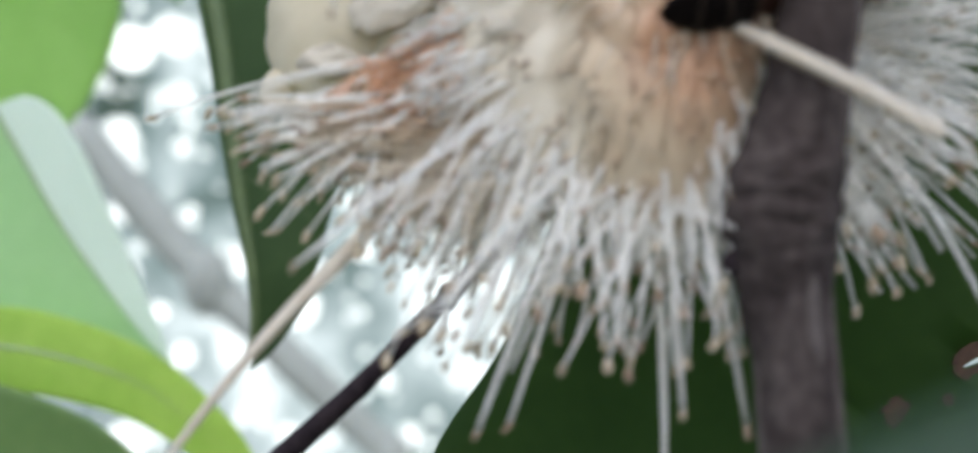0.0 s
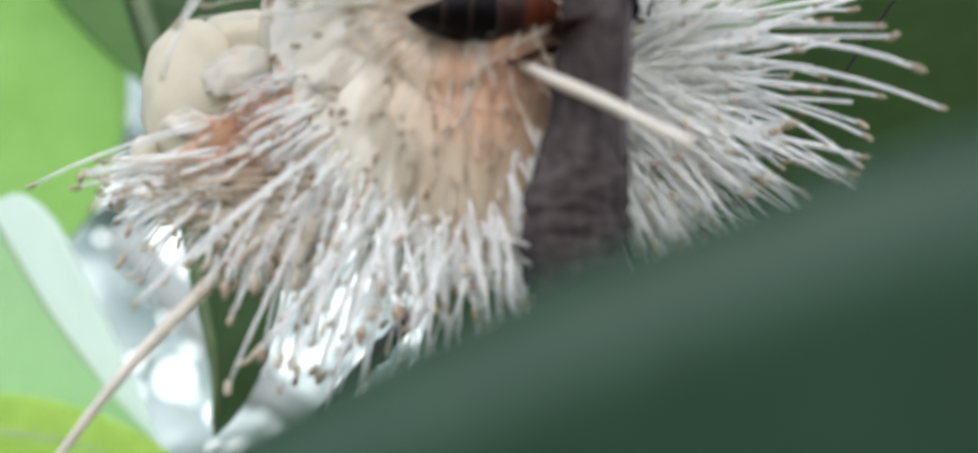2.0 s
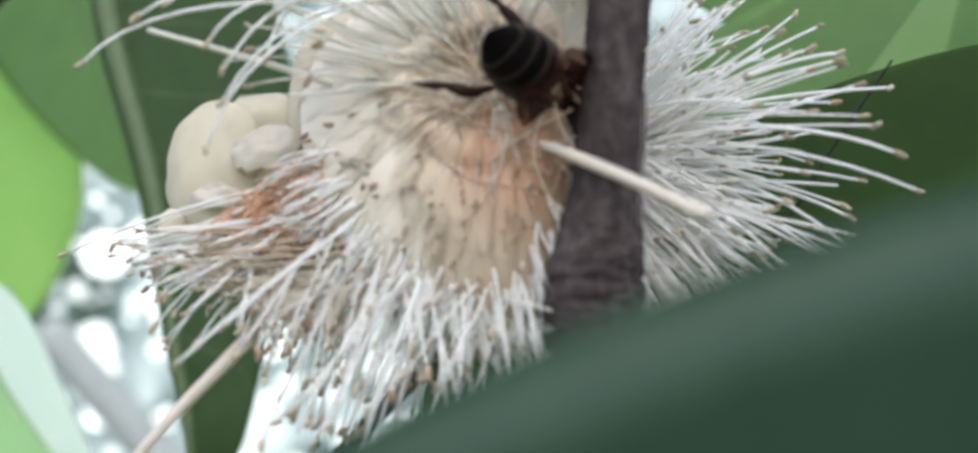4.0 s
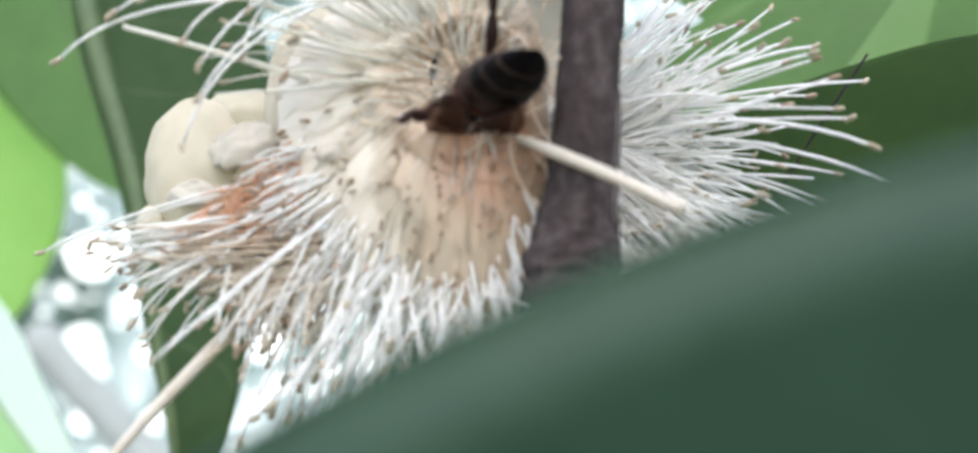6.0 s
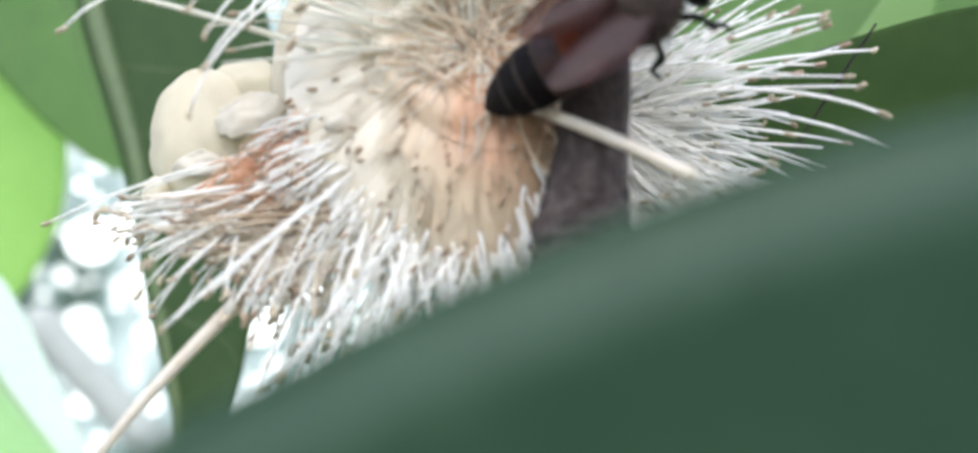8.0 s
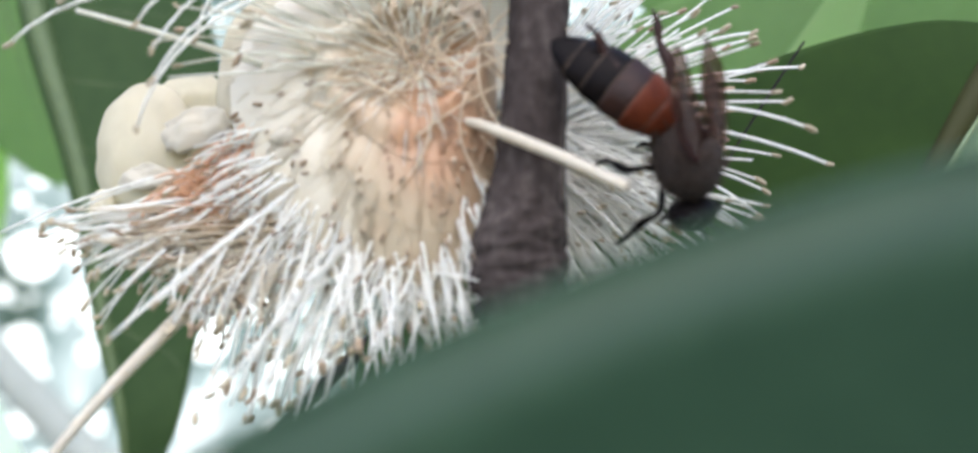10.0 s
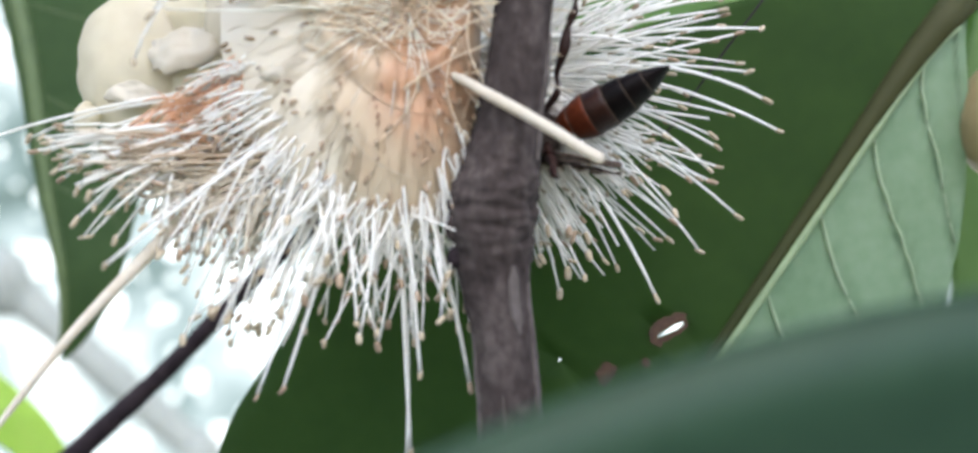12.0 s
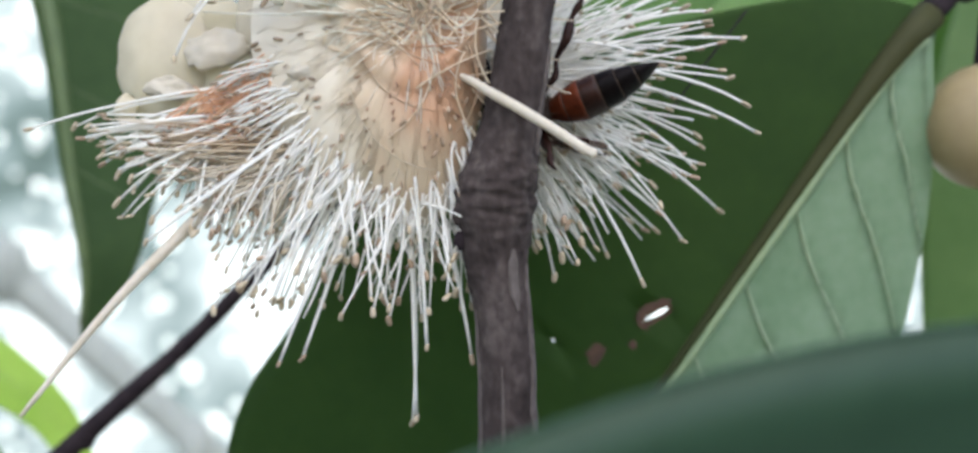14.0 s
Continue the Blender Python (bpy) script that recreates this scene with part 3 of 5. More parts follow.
def branch(name, label, pts, radii, mat, knobs=()):
    ob = thing(name, pts[0], label, "twig")
    line = smooth_line(pts, 10)
    n = len(line) - 1
    rr = []
    for i in range(n + 1):
        f = i / n * (len(radii) - 1)
        k = min(int(f), len(radii) - 2)
        r = radii[k] + (radii[k + 1] - radii[k]) * (f - k)
        rr.append(r * (1 + 0.12 * noise.noise(line[i] * 0.5)))
    part("wood", tube(line, rr, 14), mat, ob)
    for c, r in knobs:
        part("knob", ball(c, (r, r, r * 1.3)), mat, ob)
    return ob


def loose_style():
    """A thick pale style that has fallen across the twig."""
    pts = smooth_line([(-1.6, -5.0, 8.1), (-0.5, -5.8, 7.6), (0.2, -6.5, 7.2), (1.2, -7.55, 6.5), (2.5, -7.95, 5.75), (4.0, -8.6, 4.8), (5.6, -9.0, 3.75), (6.3, -9.2, 3.35)], 6)
    n = len(pts) - 1
    ob = thing("style", pts[0], "thick pale cream style lying across the woody twig", "style")
    part("shaft", tube(pts, [0.17 + 0.10 * min(1.0, 2.2 * i / n) for i in range(n)] + [0.15], 8), STYLE, ob)
    return ob


# ---- flowers ----
CENTRE = V((-3.4, -2.0, 10.5))


def stamen_line(a, tip, sag, rng, n=9):
    a, tip = V(a), V(tip)
    mid = a.lerp(tip, rng.uniform(0.45, 0.65)) + V((rng.uniform(-0.6, 0.6), rng.uniform(-0.6, 0.6), rng.uniform(-0.5, 0.5))) + V(sag)
    return bezier(a, mid, tip, n)


def anther(tip, way, rng, size=0.32):
    way = (V(way).normalized() + V((rng.uniform(-0.6, 0.6), rng.uniform(-0.6, 0.6), rng.uniform(-0.6, 0.6)))).normalized()
    s = size * rng.uniform(0.75, 1.2)
    return ball(V(tip), (s * 0.6, s * 0.42, s), way, rings=5, sides=7, shape=lambda v: 1.0 - 0.18 * math.cos(v * 3.0))


def stamens(ob, spec, single_mat, rng):
    """Singly pickable stamens: each a filament that carries its anther. spec: rows of start, tip, sag, radius, with or without anther."""
    for a, tip, sag, r, has in spec:
        pts = stamen_line(a, tip, sag, rng)
        fil = part("filament", tube(pts, [r * (0.55 + 0.3 * min(i, 2) - 0.5 * i / 9) for i in range(10)], 5), single_mat, ob)
        if has:
            part("anther", anther(pts[-1] + (pts[-1] - pts[-2]).normalized() * 0.15, pts[-1] - pts[-2], rng), ANTHER if rng.random() < 0.75 else ANTHER_GREY, fil, "tan anther")


def mass(ob, name, lines, mat, label, r=0.085):
    """Many filaments too fine to pick apart, as one mesh."""
    got = join(*[tube(p, [r * (1.2 - 0.5 * i / (len(p) - 1)) for i in range(len(p))], 4) for p in lines])
    return part(name, got, mat, ob, label, kind="stuff")


LIP = 0.3
HOLE = V((-2.6, -5.6, 10.9))


def dish(u, a):
    """The flower's crown: u from the bottom of its cup (0) over the lip (LIP) to the outer edge (1), a: the angle round it."""
    c, d = math.cos(a), math.sin(a)
    down = 0.5 - 0.5 * d
    lip = 1 / math.hypot(c / (3.3 if c < 0 else 2.9), d / 2.05)
    rim = 1 / math.hypot(c / (9.4 if c < 0 else 3.5), d / (11.2 if d < 0 else 6.5))
    if u < LIP:
        w = u / LIP
        return HOLE + V((c * lip * w, 0.85 * (1 - w ** 2.5), d * lip * w))
    v = (u - LIP) / (1 - LIP)
    r = lip + (rim - lip) * v
    y = -0.7 * math.sin(math.pi * min(v, 1.0)) * down - 0.35 * math.sin(math.pi * min(1.0, v * 4)) + (3.4 - 2.2 * down) * v * v
    return HOLE + V((c * r, y, d * r))


def main_flower():
    rng = random.Random(5)
    ob = thing("flower", (-3.4, 4, 10.5), "open white flower, brush of long stamens round an orange heart", "flower", "flowers of the cluster")
    # the cup and the packed bases of the stamens round it
    verts, faces = [], []
    nu, na = 60, 300
    for i in range(nu + 1):
        for k in range(na):
            a = 2 * math.pi * k / na
            u = i / nu
            p = dish(u, a)
            c, d = math.cos(a), math.sin(a)
            ridge = noise.noise(V((c * 14 + u, d * 14, u * 2.5))) + 0.6 * noise.noise(V((c * 34, d * 34 + u, u * 4)))
            p += min(1.0, u * 4) * V((0, -0.07 * ridge - 0.09 * noise.noise(V((c * 3, d * 3 + u * 3, 7))), 0.1 * noise.noise(V((c * 7, d * 7, 3 + u)))))
            verts.append(p)
    for i in range(nu):
        for k in range(na):
            a, b = i * na + k, i * na + (k + 1) % na
            faces.append((a, b, b + na, a + na))
    part("receptacle", (verts, faces), DOME, ob, "fibrous cream and orange cup and bases of the stamens")
    petal(ob, (0.4, 3.4, 13.4), (4.2, 4.2, 3.0), (0.0, -1, -0.1), PETAL_WHITE, "broad white petal behind the stamens", seed=23)
    petal(ob, (-9.6, -2.6, 11.9), (3.6, 4.3, 2.0), (-0.12, -1, 0.1), PETAL_CREAM, "broad smooth ivory petal", hollow=-0.5, seed=31, ragged=0.08)
    petal(ob, (-8.1, -5.3, 8.3), (1.7, 0.6, 0.6), (0.0, -1, 0.35), PETAL_WHITE, "pointed white petal flap", hollow=-0.3, turn=22, seed=10, ragged=0.12)
    # long stamens, then further ones in the same fans
    R0 = V((0.5, 0.8, 8.4))
    known = [(16.4, 0, 5.3), (15.3, -2, 6.7), (16.4, 3.7, 11.2), (13.5, 0.1, 12.2), (13.1, 1.8, 3.4), (13.6, 2.2, 4.6), (8.8, 0, 2.8),
             (15.2, 4.2, 0.8), (12.7, 2.6, -1.0), (9.8, -1.1, -3.3)]
    spec = []
    for t in known:
        t = V(t)
        spec.append((R0 + V((1, rng.uniform(-1, 1), rng.uniform(-1, 1))), t, V((0.6, 0, 1.5)), 0.12, True))
    for i in range(120):
        a = radians(rng.uniform(-72, 52))
        L = rng.uniform(8.5, 14.5)
        t = R0 + V((math.cos(a) * L, rng.uniform(-3.5, 5), math.sin(a) * L * 0.93))
        spec.append((R0 + V((rng.uniform(-1, 1.6), rng.uniform(-1, 1.5), rng.uniform(-1.8, 1.8))), t, V((0, 0, rng.uniform(0, 1.2))), rng.uniform(0.075, 0.105), rng.random() < 0.85))
    low = [(-3.0, -3.0, -11.0), (-2.8, -3.2, -10.7), (-8.7, -5.5, -7.2), (-9.8, -6.2, -7.4), (-16.0, -8.8, -1.1), (0.2, -4.5, -7.3), (-2.2, -5, -6.6)]
    for t in low:
        t = V(t)
        a = CENTRE.lerp(t, 0.42) + V((0, -2.2, -1.0))
        spec.append((a, t, V((0, -0.5, 0.4)), 0.13, True))
    for i in range(120):
        x = rng.uniform(-13.5, 0.2)
        t = V((x, rng.uniform(-7.5, -1.5), min(rng.uniform(-4.6, 0.8), rng.uniform(-5.5, 1.5)) + 0.10 * abs(x + 5)))
        u, ang = rng.uniform(0.82, 1.0), math.atan2(t.z - HOLE.z, t.x - HOLE.x) + rng.gauss(0, 0.12)
        spec.append((dish(u, ang) + V((0, 0.15, 0)), t, V((0, -0.4, rng.uniform(0, 0.8))), rng.uniform(0.065, 0.095), rng.random() < 0.9))
    # those that stand up and out over the ivory petal
    for t in [(-20.6, -8, 12.6), (-18.0, -8, 14.5), (-14.75, -8, 13.0), (-14.05, -8, 11.7), (-14.1, -8, 10.3), (-14.9, -8, 8.2), (-16.6, -8, 15.0), (-11.7, -8, 14.1), (-12.4, -7, 12.4), (-13.0, -6, 15.5)]:
        spec.append((HOLE + V((-3.4 + rng.uniform(-1, 0.6), -0.4, 4.0 + rng.uniform(-0.8, 0.9))), V(t), V((-1.5, -0.6, 2.6)), 0.10, True))
    stamens(ob, spec, FIL_FAN, rng)
    spec = []
    for i in range(70):
        a = radians(rng.uniform(45, 185))
        start = dish(LIP + rng.uniform(0.0, 0.25), a)
        L = rng.uniform(2.5, 7.5)
        t = start + V((math.cos(a) * L, -rng.uniform(0.4, 2.4), math.sin(a) * L))
        spec.append((start, t, V((0, -0.5, rng.uniform(-0.2, 0.5))), rng.uniform(0.06, 0.085), rng.random() < 0.6))
    stamens(ob, spec, WHITE, rng)
    # the dense rest: strands laid close on the crown
    lines_w, lines_c, lines_o, heads = [], [], [], []
    for i in range(760):
        a = rng.uniform(-math.pi, -0.6) if i < 400 else rng.uniform(0.3, math.pi)
        u0 = LIP + rng.uniform(-0.12, 0.35)
        u1 = min(u0 + rng.uniform(0.25, 0.6), 1.05)
        ph, amp, lean = rng.uniform(0, 6), rng.uniform(0, 0.05), rng.gauss(0, 0.09)
        h, rise = rng.uniform(-0.08, 0.0), rng.uniform(0.0, 0.45) ** 2
        pts = []
        for k in range(9):
            f = k / 8
            p = dish(u0 + (u1 - u0) * f, a + amp * math.sin(f * 5 + ph) + lean * f)
            pts.append(p + V((0, -h - rise * max(0.0, f - 0.5), 0)))
        lines_w.append(pts)
        if rng.random() < 0.05 and math.sin(a) < 0.1:
            heads.append(anther(pts[-1] + V((0, -0.15, 0)), pts[-1] - pts[-2], rng, 0.26))
    mass(ob, "stamen_base", lines_w, FIL_MAIN, "fine packed bases of the stamens", 0.036)
    lines_w = []
    # strands that rise out of the cup and bend over its lip
    cup = []
    for i in range(80):
        a = rng.uniform(0, 2 * math.pi)
        b = a + rng.gauss(0, 0.35)
        p0, p2 = dish(rng.uniform(0.02, 0.2), a), dish(rng.uniform(0.36, 0.6), b) + V((0, -rng.uniform(0.05, 0.7), 0))
        cup.append(bezier(p0, dish(0.29, a) + V((0, -rng.uniform(0.3, 1.0), 0)), p2, 8))
    mass(ob, "cup_filament", cup, WHITE, "cream-white filaments rising out of the cup", 0.036)
    # free ends below the crown
    for i in range(140):
        a = rng.uniform(-math.pi * 0.92, -1.15)
        s = dish(rng.uniform(0.8, 1.0), a)
        L = rng.uniform(1.2, 3.6)
        t = s + V((math.cos(a) * L + rng.uniform(-0.5, 0.5), rng.uniform(-1.2, 1.5), math.sin(a) * L))
        lines_w.append(stamen_line(s, t, (0, -0.2, 0.2), rng, 6))
        if rng.random() < 0.8:
            heads.append(anther(t, t - s, rng, 0.25))
    fan, fan_heads = [], []
    for i in range(430):
        a = radians(rng.uniform(-72, 52) if i < 240 else rng.uniform(-75, -12))
        L = rng.uniform(5, 10.5)
        s = R0 + V((rng.uniform(-1, 1), rng.uniform(-1, 2), rng.uniform(-2, 2)))
        t = R0 + V((math.cos(a) * L, rng.uniform(-2.5, 5), math.sin(a) * L))
        fan.append(stamen_line(s, t, (0, 0, rng.uniform(0, 0.8)), rng, 7))
        if rng.random() < 0.5:
            fan_heads.append(anther(t, t - s, rng, 0.24))
    part("fan_anther", join(*fan_heads), ANTHER, ob, "small tan anthers", kind="stuff")
    mass(ob, "stamen_fan", fan, FIL_FAN, "dense white filaments beyond the twig", 0.075)
    # long loose strands that curl over the lip and the heart
    for i in range(66):
        a = rng.uniform(math.pi, 2.05 * math.pi) if i < 44 else rng.uniform(0, math.pi)
        p = dish(LIP + (rng.uniform(-0.1, 0.3) if i < 44 else rng.uniform(-0.26, 0.1)), a) + V((0, -rng.uniform(0.02, 0.25), 0))
        way = rng.uniform(0, 2 * math.pi)
        bend = rng.choice((-1, 1)) * rng.uniform(0.03, 0.16)
        pts = [p.copy()]
        for k in range(rng.randint(7, 14)):
            way += bend * rng.uniform(0.6, 1.2)
            p = p + V((math.cos(way), rng.uniform(-0.05, 0.05), math.sin(way))) * rng.uniform(0.4, 0.6)
            pts.append(p.copy())
        (lines_c if i % 5 < 3 else lines_o).append(pts)
    for i in range(48):
        q = dish(rng.uniform(0.62, 1.02), rng.uniform(-math.pi * 0.95, -0.6))
        heads.append(anther(q + V((0, -0.2, 0)), (q.x - HOLE.x, -1.0, q.z - HOLE.z), rng, 0.19))
    specks = []
    for i in range(34):
        q = dish(rng.uniform(0.4, 0.8), rng.uniform(-math.pi * 0.8, -0.5))
        specks.append(anther(q + V((0, -0.12, 0)), (q.x - HOLE.x, -0.6, q.z - HOLE.z), rng, 0.15))
    part("anther_speck", join(*specks), ANTHER_DRY, ob, "dry reddish-brown anthers", kind="stuff")
    mass(ob, "pale_tangle", lines_c, CREAM, "long pale curving filaments over the heart", 0.05)
    mass(ob, "stamen_brush", lines_w, FIL_FAN, "dense white filaments", 0.065)
    mass(ob, "filament_tangle", lines_o, FIL_MAIN, "tangled orange and cream filaments", 0.045)
    part("anther_dust", join(*heads), ANTHER_GREY, ob, "small spent brown anthers", kind="stuff")
    return ob


def petal(ob, centre, radii, face, mat, label, turn=0.0, hollow=0.55, seed=1, ragged=0.07):
    """A cupped (hollow > 0) or domed petal with a rolled, uneven rim; face: the way it looks."""
    q = V(face).to_track_quat("Z", "Y").to_matrix() @ Matrix.Rotation(radians(turn), 3, "Z")
    verts, faces = [], []
    nr, ns = 16, 48
    for layer in (0, 1):
        for i in range(nr + 1):
            f = i / nr
            for k in range(ns):
                a = 2 * math.pi * k / ns
                c, d = math.cos(a), math.sin(a)
                r = f * (1 + ragged * (noise.noise(V((c * 1.5, d * 1.5, seed))) + 0.5 * noise.noise(V((c * 4, d * 4, seed)))) * f)
                z = -hollow * radii[2] * (1 - f ** 2.2) + (0.10 + ragged) * radii[2] * noise.noise(V((c * 1.8 * f, d * 1.8 * f, seed + 5)))
                if f > 0.8:
                    z += (0.9 if hollow > 0 else -0.9) * (f - 0.8)
                verts.append(V(centre) + q @ V((c * r * radii[0], d * r * radii[1], z - 0.2 * layer)))
    off = (nr + 1) * ns
    for i in range(nr):
        for k in range(ns):
            a, b = i * ns + k, i * ns + (k + 1) % ns
            faces.append((a, b, b + ns, a + ns))
            faces.append((off + a, off + a + ns, off + b + ns, off + b))
    for k in range(ns):
        a, b = nr * ns + k, nr * ns + (k + 1) % ns
        faces.append((a, b, off + b, off + a))
    return part("petal", (verts, faces), mat, ob, label)


def second_flower():
    rng = random.Random(11)
    ob = thing("flower", (-14, 4, 8), "second cream-white flower with cupped petals and a small orange disc", "flower", "flowers of the cluster")
    petal(ob, (-17.7, -0.4, 9.1), (3.1, 3.7, 2.4), (-0.35, -1, 0.15), PETAL, "large bulging cream petal", hollow=-0.4, seed=3, turn=8, ragged=0.06)
    petal(ob, (-15.2, 0.3, 10.9), (2.6, 2.2, 1.8), (0.2, -1, 0.2), PETAL, "inner cream petal", hollow=-0.5, seed=6, turn=20, ragged=0.1)
    petal(ob, (-14.2, -2.3, 9.5), (1.8, 1.3, 0.8), (-0.1, -1, 0.5), PETAL_WHITE, "small folded white petal", hollow=-0.3, seed=4, ragged=0.3, turn=15)
    petal(ob, (-16.7, -2.2, 7.3), (1.4, 0.7, 0.6), (-0.1, -1, 0.5), PETAL_WHITE, "small folded white petal", hollow=-0.3, seed=14, ragged=0.35, turn=-10)
    petal(ob, (-19.4, -1.5, 6.1), (0.6, 0.85, 0.7), (-0.3, -1, 0.2), PETAL, "curled cream petal tip", hollow=-0.6, seed=9, ragged=0.25)
    # orange disc
    verts, faces = [], []
    for i in range(15):
        f = i / 14
        for k in range(44):
            a = 2 * math.pi * k / 44
            e = V((math.cos(a) * 2.7 * f, 0, math.sin(a) * 1.5 * f))
            e = Matrix.Rotation(radians(-32), 3, "Y") @ e
            y = -2.9 - 0.9 * (1 - f * f) - 0.35 * noise.noise(V((e.x * 1.6, e.z * 1.6, 4))) - 0.15 * noise.noise(V((e.x * 5, e.z * 5, 9)))
            verts.append(V((-12.7 + e.x, y, 6.3 + e.z)))
    for i in range(14):
        for k in range(44):
            a, b = i * 44 + k, i * 44 + (k + 1) % 44
            faces.append((a, b, b + 44, a + 44))
    part("disc", (verts, faces), DISC, ob, "bristly orange disc")
    back = ball((-13.4, 1.2, 7.6), (3.6, 3.0, 3.2))
    part("calyx", back, PETAL, ob, "cream calyx cup")
    spec = []
    for t in [(-19.2, -2.2, 0.1), (-21.5, -3.0, 5.0), (-20.6, -3, 4.3), (-19.8, -3.4, 3.6), (-20.3, -2.0, 3.0), (-18.0, -4, 1.6), (-24.0, -3.0, 4.8),
              (-19, -3.5, 2.4), (-18.6, -5, 0.9), (-17.6, -6, 0.2), (-16.9, -4.4, 0.0)]:
        t = V(t)
        spec.append((V((-9.5 + rng.uniform(-1.5, 0.5), -4.0, 7.2 + rng.uniform(-1.2, 0.6))), t, V((-0.3, -0.6, 0.9)), 0.09, True))
    for i in range(60):
        f = rng.random()
        t = V((-20.5 + 7.5 * f, rng.uniform(-6.5, -1.5), 5.2 - 6.2 * f + rng.uniform(-1.0, 0.9)))
        spec.append((V((-12.5 + rng.uniform(-1.5, 3.5), -3.0 + rng.uniform(-1, 0.5), 5.8 + rng.uniform(-1.5, 0.8))), t, V((0, -0.5, rng.uniform(-0.3, 0.6))), rng.uniform(0.085, 0.12), rng.random() < 0.85))
    stamens(ob, spec, FIL_FAN, rng)
    lines, heads, fan = [], [], []
    for i in range(320):
        s = V((-11.5 + rng.uniform(-2.0, 4.5), -3.2 + rng.uniform(-1.2, 0.3), 4.2 + rng.uniform(-2.2, 0.5) + 0.22 * len(lines) / 320))
        f = rng.random()
        t = V((-19.0 + 9 * f, rng.uniform(-6.5, -2), 4.4 - 6.0 * f + rng.uniform(-1.0, 1.2)))
        lines.append(stamen_line(s, s.lerp(t, rng.uniform(0.6, 1.0)), (0, -0.3, 0.3), rng, 7))
        if rng.random() < 0.4:
            heads.append(anther(lines[-1][-1], t - s, rng, 0.26))
    # bristles of the disc, and loose strands that curl over it
    for i in range(150):
        e = Matrix.Rotation(radians(-32), 3, "Y") @ V((rng.uniform(-2.9, 2.9), 0, rng.uniform(-1.5, 1.5)))
        q = V((-12.6 + e.x, -3.7 - rng.uniform(0, 0.5), 6.2 + e.z))
        way = V((-0.8 + rng.uniform(-0.4, 0.4), rng.uniform(-0.6, 0.1), -0.6 + rng.uniform(-0.4, 0.4)))
        fan.append(bezier(q, q + way * 0.9, q + way * rng.uniform(1.2, 2.2) + V((0, 0.2, -0.3)), 6))
    curls = []
    for i in range(34):
        e = Matrix.Rotation(radians(-32), 3, "Y") @ V((rng.uniform(-2.8, 2.8), 0, rng.uniform(-1.4, 0.9)))
        p = V((-12.4 + e.x, -4.0 - rng.uniform(0, 0.5), 6.2 + e.z))
        way, bend = rng.uniform(0, 6.28), rng.choice((-1, 1)) * rng.uniform(0.1, 0.35)
        pts = [p.copy()]
        for k in range(rng.randint(4, 7)):
            way += bend
            p = p + V((math.cos(way), rng.uniform(-0.06, 0.06), math.sin(way))) * 0.36
            pts.append(p.copy())
        curls.append(pts)
    mass(ob, "disc_curl", curls, ORANGE, "orange strands curling over the disc", 0.05)
    mass(ob, "disc_bristle", fan, ORANGE, "fine orange bristles of the disc", 0.04)
    mass(ob, "stamen_brush", lines, FIL_SIDE, "dense white filaments", 0.065)
    part("anther_dust", join(*heads), ANTHER_GREY, ob, "small spent brown anthers", kind="stuff")
    # long styles
    part("style", tube(smooth_line([(-12.4, -2.6, 2.4), (-14.9, -4.2, -0.3), (-18.5, -6.6, -4.6), (-22.6, -8.0, -10.1)], 6), [0.42, 0.42, 0.42, 0.42, 0.4, 0.38, 0.36, 0.34, 0.32, 0.3, 0.28, 0.26, 0.24, 0.22, 0.2, 0.18, 0.16, 0.14, 0.12], 8), STYLE, ob, "long tapering pale style")
    part("style", tube(smooth_line([(-9.0, -4.0, 11.2), (-13.0, -6.5, 12.4), (-17.3, -8.6, 13.6)], 6), [0.2 - 0.008 * k for k in range(13)], 8), WHITE, ob, "slender white style")
    return ob


def bud():
    ob = thing("flower_bud", (35.5, 13, 11), "round closed cream flower bud hanging from a dark branch", "flower bud")
    part("bud_body", ball((35.2, 12.6, 6.7), (4.1, 4.1, 4.3), (0.1, 0, 1), rings=18, sides=28), BUD, ob)
    part("stalk", tube(smooth_line([(35.6, 13, 10.6), (36.2, 13.6, 14), (36.6, 14, 17)], 5), 1.0, 10), BARK_DARK, ob, "dark stalk")
    return ob


# ---- the bee: its own space has the head towards +x, the back towards +z, in millimetres ----
ABDOMEN = 6.6
WAIST = V((-2.0, 0, 0))
HIP = (-1.3, 0.8, -0.8)


